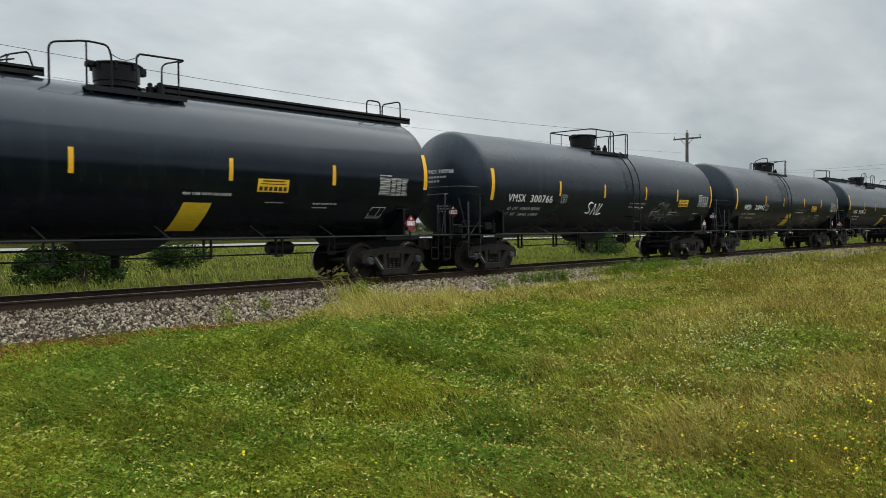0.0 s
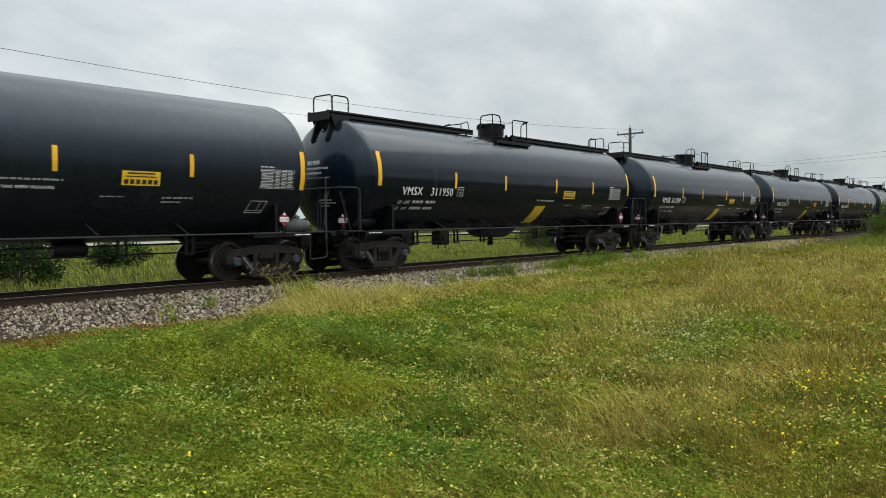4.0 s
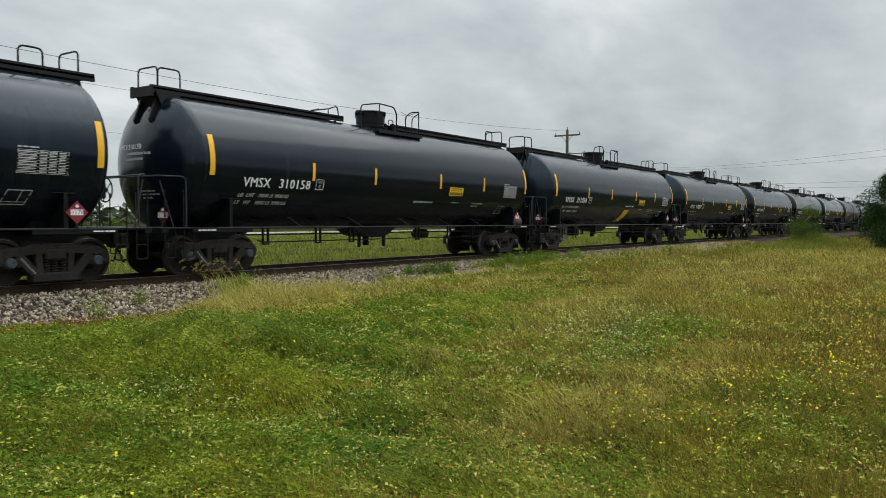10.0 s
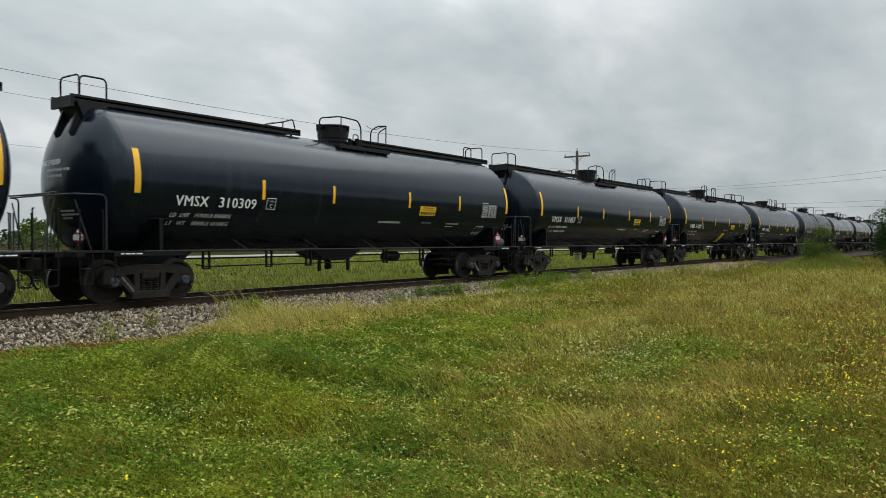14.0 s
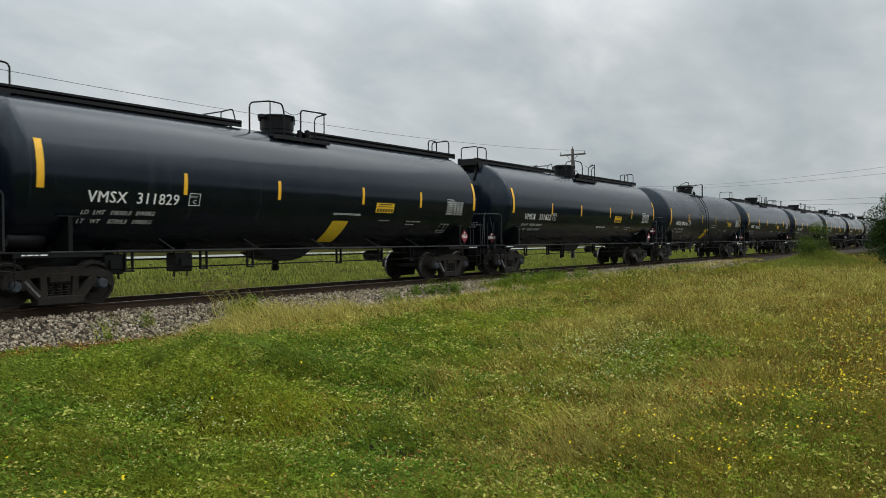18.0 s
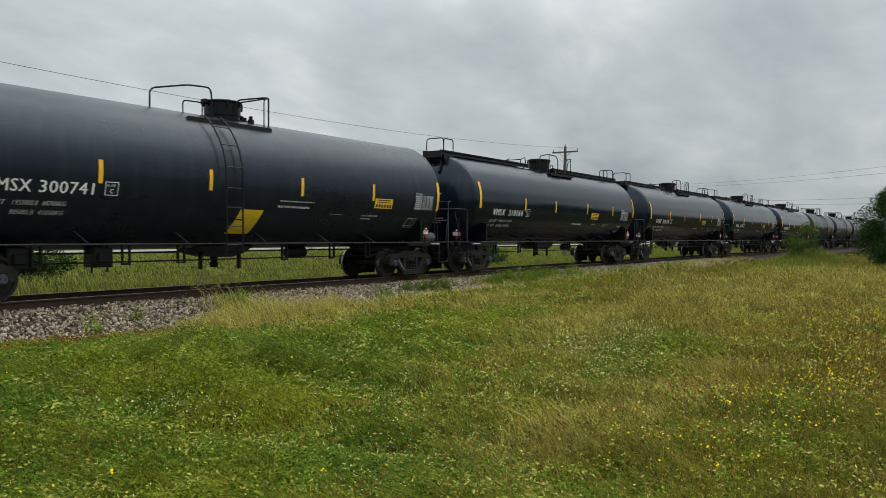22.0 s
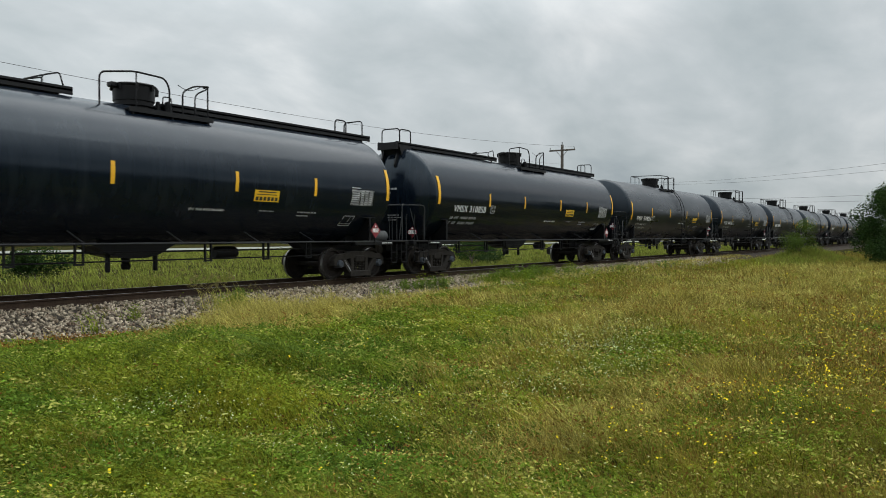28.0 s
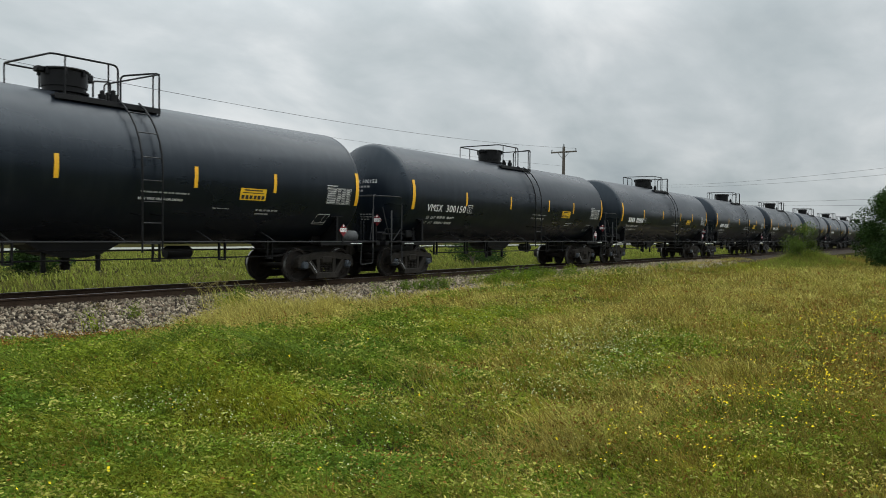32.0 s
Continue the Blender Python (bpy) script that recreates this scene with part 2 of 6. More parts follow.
M = dict(
    tank=tank_paint("black_tank_paint", 0.11, 0.22, 0.0),
    dull=tank_paint("weathered_black_paint", 0.24, 0.36, 0.003),
    black=material("black_steel", (0.006, 0.006, 0.007), 0.45, 0, 0.25, 2, 30, 0.05, (0.016, 0.014, 0.012), (0.6, 0.8), spec=0.2),
    grate=material("walkway_steel", (0.005, 0.005, 0.006), 0.6, 0, 0.2, 3, 60, 0.1, spec=0.3),
    pipe=material("worn_rail_steel", (0.026, 0.027, 0.029), 0.5, 0.0, 0.3, 2, 30, 0.03, spec=0.3),
    truck=material("dusty_cast_steel", (0.026, 0.0225, 0.019), 0.85, 0.0, 0.35, 3, 25, 0.25, (0.016, 0.014, 0.012), (0.45, 0.65), spec=0.2),
    wheel=material("rusty_wheel_steel", (0.021, 0.016, 0.0135), 0.75, 0.0, 0.3, 4, 30, 0.15, (0.014, 0.012, 0.011), (0.45, 0.6), spec=0.25),
    tread=material("polished_tread", (0.20, 0.195, 0.19), 0.35, 0.8, 0.15, 5, 40),
    grime=material("dusty_grey_paint", (0.075, 0.078, 0.08), 0.6, 0, 0.3, 3, 30, 0.05, (0.03, 0.03, 0.03), (0.5, 0.7), spec=0.3),
    cap=material("bearing_cap", (0.045, 0.055, 0.068), 0.6, 0.1, 0.3, 8, 40, 0.1),
    yellow=material("yellow_reflective", (0.85, 0.45, 0.018), 0.4, 0, 0.15, 3, 50, second=(0.35, 0.2, 0.03), second_at=(0.62, 0.85)),
    patch=material("yellow_panel", (0.74, 0.51, 0.022), 0.5, 0, 0.18, 4, 30, second=(0.3, 0.22, 0.05), second_at=(0.6, 0.85), stretch=(1, 1, 6)),
    orange=material("orange_label", (0.86, 0.51, 0.018), 0.45, 0, 0.1, 3, 40),
    white=material("white_stencil", (0.80, 0.80, 0.79), 0.6, 0, 0.12, 5, 60, second=(0.35, 0.35, 0.35), second_at=(0.68, 0.95)),
    grey=material("faded_stencil", (0.33, 0.33, 0.33), 0.6, 0, 0.2, 5, 60, second=(0.1, 0.1, 0.1), second_at=(0.55, 0.8)),
    faded=material("worn_white_stencil", (0.50, 0.50, 0.49), 0.6, 0, 0.2, 5, 60, second=(0.15, 0.15, 0.15), second_at=(0.58, 0.85)),
    tag=material("grey_spray", (0.16, 0.165, 0.155), 0.7, 0, 0.25, 5, 50),
    ink=material("black_ink", (0.02, 0.02, 0.02), 0.6),
    red=material("red_placard", (0.20, 0.012, 0.020), 0.45, 0, 0.15, 5, 50, second=(0.3, 0.2, 0.2), second_at=(0.62, 0.9)),
    rail=material("rail_steel", (0.044, 0.029, 0.020), 0.85, 0.0, 0.35, 3, 30, 0.15, (0.030, 0.020, 0.015), (0.5, 0.7), spec=0.12),
    railhead=material("rail_head", (0.17, 0.155, 0.145), 0.5, 0.8, 0.2, 4, 60),
    tie=material("weathered_tie", (0.050, 0.037, 0.028), 0.9, 0, 0.35, 4, 30, 0.4, (0.14, 0.12, 0.10), (0.55, 0.75), per_object=0.25, stretch=(6, 1, 6)),
    # far darker than the stones: shade of the gaps put into the colour
    bed=material("gap_shaded_bed", (0.040, 0.033, 0.027), 0.95, 0, 0.35, 6, 28, 0.8, (0.10, 0.08, 0.06), (0.5, 0.7), spec=0.05),
    stone=material("ballast_stone", (0.262, 0.220, 0.163), 0.9, 0, 0.2, 3, 20, 0.2, (0.185, 0.128, 0.088), (0.50, 0.66), island=0.85, spec=0.12),
    soil=material("field_soil", (0.026, 0.026, 0.010), 0.95, 0, 0.4, 0.25, 6, 0.5, (0.06, 0.05, 0.018), (0.45, 0.65), spec=0.0),
    green=material("green_weeds", (0.250, 0.270, 0.024), 0.9, 0, 0.6, 3.5, 16, 0, (0.40, 0.36, 0.042), (0.48, 0.62), through=0.25, island=0.6, spec=0.06, wide=((0.64, 0.78, 0.85), 0.45)),
    leafy=material("leafy_weeds", (0.165, 0.215, 0.019), 0.9, 0, 0.6, 3.5, 16, 0, (0.24, 0.275, 0.034), (0.48, 0.64), through=0.25, island=0.48, spec=0.06, wide=((0.55, 0.74, 0.9), 0.45)),
    lush=material("lush_grass", (0.100, 0.155, 0.026), 0.9, 0, 0.5, 3.0, 16, 0, (0.14, 0.19, 0.03), (0.48, 0.64), through=0.25, island=0.5, spec=0.06),
    dry=material("dry_grass", (0.285, 0.220, 0.045), 0.9, 0, 0.55, 3.5, 16, 0, (0.28, 0.17, 0.035), (0.5, 0.7), through=0.3, island=0.5, spec=0.06, wide=((0.62, 0.72, 0.72), 0.8)),
    rusty=material("rusty_weed", (0.225, 0.100, 0.026), 0.9, 0, 0.4, 2.0, 14, 0, (0.20, 0.15, 0.025), (0.5, 0.7), through=0.25, island=0.5, spec=0.08),
    pale=material("pale_tips", (0.345, 0.36, 0.075), 0.9, 0, 0.35, 2.0, 14, 0, (0.36, 0.30, 0.08), (0.5, 0.7), through=0.25, island=0.45, spec=0.08),
    nod=material("ripe_seed", (0.20, 0.165, 0.07), 0.9, 0, 0.35, 2.0, 14, 0, through=0.2, island=0.5, spec=0.06),
    straw=material("pale_straw", (0.44, 0.385, 0.105), 0.9, 0, 0.35, 2.0, 14, 0, through=0.25, island=0.45, spec=0.08),
    back=material("far_grass", (0.190, 0.225, 0.038), 0.9, 0, 0.45, 0.8, 6, 0, (0.25, 0.21, 0.065), (0.5, 0.7), through=0.3, island=0.5, spec=0.08),
    bloom_w=material("white_petals", (0.42, 0.47, 0.22), 0.8, 0, 0.2, 3, 30, through=0.2, island=0.2),
    bloom_y=material("yellow_petals", (0.60, 0.46, 0.018), 0.9, 0, 0.1, 3, 30, through=0.1, island=0.25, spec=0.05),
    bloom_r=material("red_petals", (0.55, 0.09, 0.03), 0.7, 0, 0.15, 3, 30, through=0.2, island=0.3),
    leaf=material("bush_leaves", (0.026, 0.054, 0.012), 0.8, 0, 0.4, 0.8, 5, 0, (0.042, 0.068, 0.012), (0.5, 0.7), through=0.25, island=0.5, spec=0.12),
    leaf_light=material("light_bush_leaves", (0.075, 0.115, 0.020), 0.8, 0, 0.4, 0.8, 5, 0, (0.12, 0.15, 0.028), (0.5, 0.7), through=0.3, island=0.5, spec=0.1),
    bark=material("bark", (0.09, 0.07, 0.05), 0.9, 0, 0.3, 3, 20, 0.4),
    wood=material("pole_wood", (0.10, 0.085, 0.07), 0.9, 0, 0.3, 2, 20, 0.3, stretch=(6, 6, 1)),
    wire=material("wire", (0.09, 0.09, 0.095), 0.6, 0.3),
    glass=material("insulator_glaze", (0.25, 0.26, 0.27), 0.25),
    road=material("pale_road", (0.21, 0.215, 0.185), 0.9, 0, 0.15, 0.2, 4, 0.1),
    far=material("far_woods", (0.05, 0.07, 0.03), 0.9, 0, 0.4, 0.05, 0.6, 0, (0.08, 0.09, 0.05), (0.45, 0.65)),
)

# ---- mesh helpers ----
def finish(bm, name, mat, smooth=False):
    me = bpy.data.meshes.new(name)
    bmesh.ops.recalc_face_normals(bm, faces=bm.faces)
    bm.to_mesh(me)
    bm.free()
    me.materials.append(mat)
    if smooth:
        me.shade_smooth()
        me.set_sharp_from_angle(angle=radians(40))
    return me


def part(name, bm, mat, parent, label="", at=None, smooth=False):
    me = bm if isinstance(bm, bpy.types.Mesh) else finish(bm, name, mat, smooth)
    ob = new(name, me)
    ob.parent = parent
    if at is not None:
        ob.matrix_basis = at
    return tagged(ob, label)


def empty(name, **tags):
    ob = new(name)
    ob.empty_display_size = 0.2
    return tagged(ob, **tags)


def box(bm, x0, x1, y0, y1, z0, z1, bevel=0.0):
    m = Matrix.LocRotScale(((x0 + x1) / 2, (y0 + y1) / 2, (z0 + z1) / 2), None, (abs(x1 - x0), abs(y1 - y0), abs(z1 - z0)))
    v = bmesh.ops.create_cube(bm, size=1, matrix=m)["verts"]
    if bevel:
        e = list({e for w in v for e in w.link_edges})
        bmesh.ops.bevel(bm, geom=e, offset=bevel, segments=1, affect="EDGES")
    return bm


def tube(bm, pts, r, n=6, closed=False):
    """A round bar along a line of points."""
    pts = [Vector(p) for p in pts]
    rings, up, k = [], None, len(pts)
    for i, p in enumerate(pts):
        a, b = (pts[(i - 1) % k], pts[(i + 1) % k]) if closed else (pts[max(i - 1, 0)], pts[min(i + 1, k - 1)])
        d = (b - a).normalized()
        if up is None:
            up = d.orthogonal().normalized()
        up = (up - d * up.dot(d)).normalized()
        side = d.cross(up)
        rings.append([bm.verts.new(p + r * (math.cos(q) * up + math.sin(q) * side)) for q in (2 * math.pi * j / n for j in range(n))])
    for i in range(k if closed else k - 1):
        a, b = rings[i], rings[(i + 1) % k]
        for j in range(n):
            bm.faces.new((a[j], a[(j + 1) % n], b[(j + 1) % n], b[j]))
    if not closed:
        bm.faces.new(rings[0]), bm.faces.new(rings[-1][::-1])
    return bm


def rounded(pts, rad, k=4):
    """A line of points with its inner corners rounded off."""
    pts = [Vector(p) for p in pts]
    out = [pts[0]]
    for a, b, c in zip(pts, pts[1:], pts[2:]):
        u, v = (a - b), (c - b)
        ra = min(rad, u.length * 0.45, v.length * 0.45)
        p, q = b + u.normalized() * ra, b + v.normalized() * ra
        out += [(1 - s) ** 2 * p + 2 * s * (1 - s) * b + s * s * q for s in (j / k for j in range(k + 1))]
    return out + [pts[-1]]


def turned(bm, profile, axis="x", n=40, at=(0, 0, 0), caps=True):
    """A turned solid: profile of (place along the axis, radius)."""
    rings, at = [], Vector(at)
    for p, r in profile:
        ring = []
        for j in range(n):
            c, s = r * math.cos(2 * math.pi * j / n), r * math.sin(2 * math.pi * j / n)
            q = Vector((p, c, s)) if axis == "x" else Vector((c, p, s)) if axis == "y" else Vector((c, s, p))
            ring.append(bm.verts.new(at + q))
        rings.append(ring)
    for a, b in zip(rings, rings[1:]):
        for j in range(n):
            bm.faces.new((a[j], a[(j + 1) % n], b[(j + 1) % n], b[j]))
    if caps:
        bm.faces.new(rings[0]), bm.faces.new(rings[-1][::-1])
    return bm


def prism(bm, outline, y0, y1):
    """A plate of an outline in x and z, from y0 to y1."""
    a = [bm.verts.new((x, y0, z)) for x, z in outline]
    b = [bm.verts.new((x, y1, z)) for x, z in outline]
    bm.faces.new(a), bm.faces.new(b[::-1])
    for i in range(len(a)):
        j = (i + 1) % len(a)
        bm.faces.new((a[i], a[j], b[j], b[i]))
    return bm


def bars_of(bm, segs, w, y0, y1):
    """Flat bars in x and z, from y0 to y1."""
    for (xa, za), (xb, zb) in segs:
        d = Vector((xb - xa, zb - za)).normalized() * w / 2
        nx, nz = -d.y, d.x
        prism(bm, [(xa + nx, za + nz), (xb + nx, zb + nz), (xb - nx, zb - nz), (xa - nx, za - nz)], y0, y1)
    return bm


# ---- tank cars: x along the track, y away from the field, z up from the rail tops ----
TANK_R, TANK_Z, SHELL, SHELL_END = 1.65, 2.70, 7.82, 7.64
CROWN, KNUCKLE = 2.68, 0.30        # the dished heads: a wide crown and a tight knuckle
SIDE = -1


def head_depth(r):
    """How far the head stands out beyond its seam, at the radius r."""
    base = math.sqrt((CROWN - KNUCKLE) ** 2 - (TANK_R - KNUCKLE) ** 2)
    if r > (TANK_R - KNUCKLE) * CROWN / (CROWN - KNUCKLE):
        return math.sqrt(max(0.0, KNUCKLE ** 2 - (r - TANK_R + KNUCKLE) ** 2))
    return math.sqrt(CROWN ** 2 - r * r) - base


def on_tank(x, z, off=0.006):
    dz = z - TANK_Z
    r = TANK_R
    if x > SHELL_END:
        r += math.sqrt(max(0.0, KNUCKLE ** 2 - (x - SHELL_END) ** 2)) - KNUCKLE
    a = math.asin(max(-0.999, min(0.999, dz / r)))
    return Vector((x, SIDE * (r + off) * math.cos(a), TANK_Z + (r + off) * math.sin(a)))


def paint(corners, rows=8, cols=1, off=0.006):
    """A painted patch on the tank: four (x, z) corners, bottom left, bottom right, top right, top left."""
    bm = bmesh.new()
    (ax, az), (bx, bz), (cx, cz), (dx, dz) = corners
    g = []
    for i in range(rows + 1):
        s = i / rows
        g.append([bm.verts.new(on_tank((1 - u) * (ax + (dx - ax) * s) + u * (bx + (cx - bx) * s),
                                       (1 - u) * (az + (dz - az) * s) + u * (bz + (cz - bz) * s), off)) for u in (j / cols for j in range(cols + 1))])
    for a, b in zip(g, g[1:]):
        for j in range(cols):
            bm.faces.new((a[j], a[j + 1], b[j + 1], b[j]))
    return bm


def patches(list_of, rows=2, off=0.006):
    bm = bmesh.new()
    for x0, x1, z0, z1 in list_of:
        g = [[bm.verts.new(on_tank(x, z0 + (z1 - z0) * i / rows, off)) for x in (x0, x1)] for i in range(rows + 1)]
        for a, b in zip(g, g[1:]):
            bm.faces.new((a[0], a[1], b[1], b[0]))
    return bm


def letters(text, size, place, slant=0.0, stretch=1.0, bold=0.0):
    """Lettering in the built-in font, carried by place(u, v) onto a surface."""
    cu = bpy.data.curves.new("lettering", "FONT")
    cu.body, cu.size, cu.resolution_u = text, size, 2
    cu.shear, cu.space_character, cu.offset = slant, 1.08, bold * size
    tmp = bpy.data.objects.new("lettering", cu)
    me = bpy.data.meshes.new_from_object(tmp)
    bpy.data.objects.remove(tmp)
    for v in me.vertices:
        v.co = place(v.co.x * stretch, v.co.y)
    bpy.data.curves.remove(cu)
    return me


def tank_letters(text, size, x, z, mat, parent, name="lettering", label="", stretch=1.0, slant=0.0, off=0.008, fit=None):
    cu_place = lambda u, v: on_tank(x + u, z + v, off)
    me = letters(text, size, cu_place, slant, stretch)
    if size > 0.07:  # painted broad: the same strokes once more, a little aside
        wide = letters(text, size, lambda u, v: on_tank(x + u + 0.034 * size, z + v, off + 0.002), slant, stretch)
        bm = bmesh.new()
        bm.from_mesh(me)
        bm.from_mesh(wide)
        bm.to_mesh(me)
        bm.free()
    if fit:
        xs = [v.co.x for v in me.vertices]
        k = fit / (max(xs) - min(xs))
        for v in me.vertices:
            v.co.x = x + (v.co.x - x) * k
    me.materials.append(mat)
    return tagged(part(name, me, mat, parent, label), kind="stuff" if name != "graffiti" else "")


def head_x(y, z, end):
    return end * (SHELL + head_depth(min(math.hypot(y, z - TANK_Z), TANK_R)))


MESH = {}


def shared(key, make):
    """One mesh for all the places that use it."""
    if key not in MESH:
        MESH[key] = make()
    return MESH[key]


def tank_mesh(mat):
    bm = bmesh.new()
    edge = (TANK_R - KNUCKLE) * CROWN / (CROWN - KNUCKLE)
    radii = [0.02, 0.3, 0.6, 0.9, 1.15, 1.35] + [edge + (TANK_R - edge) * math.sin(math.pi / 2 * k / 7) for k in range(8)]
    prof = [(-SHELL - head_depth(r), r) for r in radii]
    prof += [(-SHELL + 0.05, TANK_R), (0.0, TANK_R), (SHELL_END - 0.05, TANK_R)]
    prof += [(SHELL_END + head_depth(r), r) for r in radii[::-1]]
    turned(bm, prof, "x", 72, (0, 0, TANK_Z))
    return finish(bm, "tank_shell", mat, True)


def head_band_mesh(mat):
    bm = bmesh.new()
    turned(bm, [(-0.03, TANK_R - 0.01), (-0.02, TANK_R + 0.003), (0.02, TANK_R + 0.003), (0.03, TANK_R - 0.01)], "x", 72, (0, 0, TANK_Z), False)
    return finish(bm, "head_band", mat, True)


def wheelset_mesh():
    bm = bmesh.new()
    turned(bm, [(-1.0, 0.07), (1.0, 0.07)], "y", 14)
    for s in (-1, 1):
        turned(bm, [(s * y, r) for y, r in ((0.66, 0.11), (0.66, 0.17), (0.685, 0.20), (0.70, 0.38), (0.675, 0.41), (0.675, 0.50), (0.705, 0.495), (0.715, 0.462),
                                            (0.815, 0.455), (0.815, 0.40), (0.765, 0.37), (0.76, 0.21), (0.83, 0.17), (0.83, 0.11))], "y", 28)
    for k in range(6):
        a = k * math.pi / 3
        for s in (-1, 1):
            p = Vector((0.29 * math.cos(a), s * 0.764, 0.29 * math.sin(a)))
            tube(bm, [p, p + Vector((0, s * 0.012, 0))], 0.03, 6)
    return finish(bm, "wheelset", M["wheel"], True)


def tread_mesh():
    bm = bmesh.new()
    turned(bm, [(-0.04, 0.463), (-0.04, 0.466), (0.04, 0.460), (0.04, 0.457)], "y", 28, caps=False)
    return finish(bm, "tread", M["tread"], True)


def side_frame_mesh():
    """The cast side of a truck: top and bottom members, columns and bearing pedestals."""
    bm = bmesh.new()
    a = 0.895
    # top member that hooks down over both bearings
    top = [(-a - 0.25, 0.40), (-a - 0.26, 0.56), (-a - 0.20, 0.68), (-a - 0.06, 0.745), (-0.55, 0.765), (-0.40, 0.83), (0.40, 0.83), (0.55, 0.765), (a + 0.06, 0.745), (a + 0.20, 0.68),
           (a + 0.26, 0.56), (a + 0.25, 0.40)]
    low = [(a + 0.14, 0.40), (a + 0.14, 0.52), (a + 0.08, 0.595), (a - 0.08, 0.595), (0.60, 0.60), (0.38, 0.65), (-0.38, 0.65), (-0.60, 0.60), (-a + 0.08, 0.595), (-a - 0.08, 0.595),
           (-a - 0.14, 0.52), (-a - 0.14, 0.40)]
    prism(bm, top + low, -0.10, 0.10)
    for s in (-1, 1):
        bars_of(bm, [((s * (a - 0.15), 0.60), (s * 0.36, 0.17))], 0.19, -0.11, 0.11)
        bars_of(bm, [((s * 0.34, 0.70), (s * 0.31, 0.18))], 0.14, -0.09, 0.09)
        prism(bm, [(s * (a - 0.23), 0.66), (s * (a - 0.12), 0.66), (s * (a - 0.12), 0.36), (s * (a - 0.20), 0.38)], -0.10, 0.10)
    bars_of(bm, [((-0.48, 0.155), (0.48, 0.155))], 0.17, -0.14, 0.14)
    bars_of(bm, [((-0.30, 0.235), (0.30, 0.235))], 0.03, -0.11, 0.11)
    bmesh.ops.bevel(bm, geom=bm.edges[:], offset=0.018, segments=1, affect="EDGES", clamp_overlap=True)
    return finish(bm, "side_frame", M["truck"])


def frame_mark_mesh():
    """Painted casting mark along one slanted member."""
    bm = bmesh.new()
    for k in range(10):
        u = 0.12 + 0.075 * k
        x, z = -0.745 + 0.385 * u, 0.60 - 0.43 * u
        bars_of(bm, [((x - 0.013, z - 0.015), (x + 0.013, z + 0.015))], 0.016, -0.117, -0.112)
    return finish(bm, "casting_mark", M["grey"])


def spring_mesh():
    bm = bmesh.new()
    tube(bm, [(0.062 * math.cos(q), 0.062 * math.sin(q), 0.24 + 0.26 * q / (10 * math.pi)) for q in (k * math.pi / 3 for k in range(31))], 0.016, 4)
    return finish(bm, "spring", M["truck"], True)


def bolster_mesh():
    bm = bmesh.new()
    box(bm, -0.22, 0.22, -1.12, 1.12, 0.50, 0.72, 0.03)
    box(bm, -0.30, 0.30, -0.34, 0.34, 0.70, 0.86, 0.03)
    for s in (-1, 1):
        box(bm, s * 0.42 - 0.06, s * 0.42 + 0.06, -0.78, 0.78, 0.34, 0.46, 0.02)
        box(bm, -0.13, 0.13, s * 0.60 - 0.1, s * 0.60 + 0.1, 0.72, 0.82, 0.015)
    return finish(bm, "truck", M["truck"])


def bearing_mesh():
    bm = bmesh.new()
    turned(bm, [(-1.16, 0.05), (-1.16, 0.085), (-1.14, 0.105), (-1.10, 0.115), (-0.90, 0.12), (-0.90, 0.05)], "y", 16)
    for k in range(3):
        a = k * 2 * math.pi / 3 + 0.4
        tube(bm, [(0.055 * math.cos(a), -1.15, 0.055 * math.sin(a)), (0.055 * math.cos(a), -1.185, 0.055 * math.sin(a))], 0.018, 6)
    return finish(bm, "bearing", M["cap"], True)


def add_truck(car, x):
    truck = part("truck", shared("bolster", bolster_mesh), None, car, "dusty cast-steel truck", at=pose(x, 0, 0))
    for s in (-1, 1):
        part("side_frame", shared("side_frame", side_frame_mesh), None, truck, at=pose(0, s * 1.0, 0))
        tagged(part("casting_mark", shared("frame_mark", frame_mark_mesh), None, truck, at=pose(0, s * 1.0, 0, 0, 0, 0 if s < 0 else 180)), kind="stuff")
        for ex in (-0.895, 0.895):
            part("bearing", shared("bearing", bearing_mesh), None, truck, at=pose(ex, 0, 0.46, 0, 0, 0 if s < 0 else 180))
    for sx in (-0.17, 0.0, 0.17):
        part("spring", shared("spring", spring_mesh), None, truck, at=pose(sx, -1.03, 0))
        part("spring", shared("spring", spring_mesh), None, truck, at=pose(sx, 1.03, 0))
    for ex in (-0.895, 0.895):
        part("wheelset", shared("wheelset", wheelset_mesh), None, truck, "rusty steel wheelset", at=pose(ex, 0, 0.46))
        for s in (-1, 1):
            part("tread", shared("tread", tread_mesh), None, truck, "worn wheel tread", at=pose(ex, s * 0.765, 0.46, 0, 0, 0 if s > 0 else 180))
    return truck


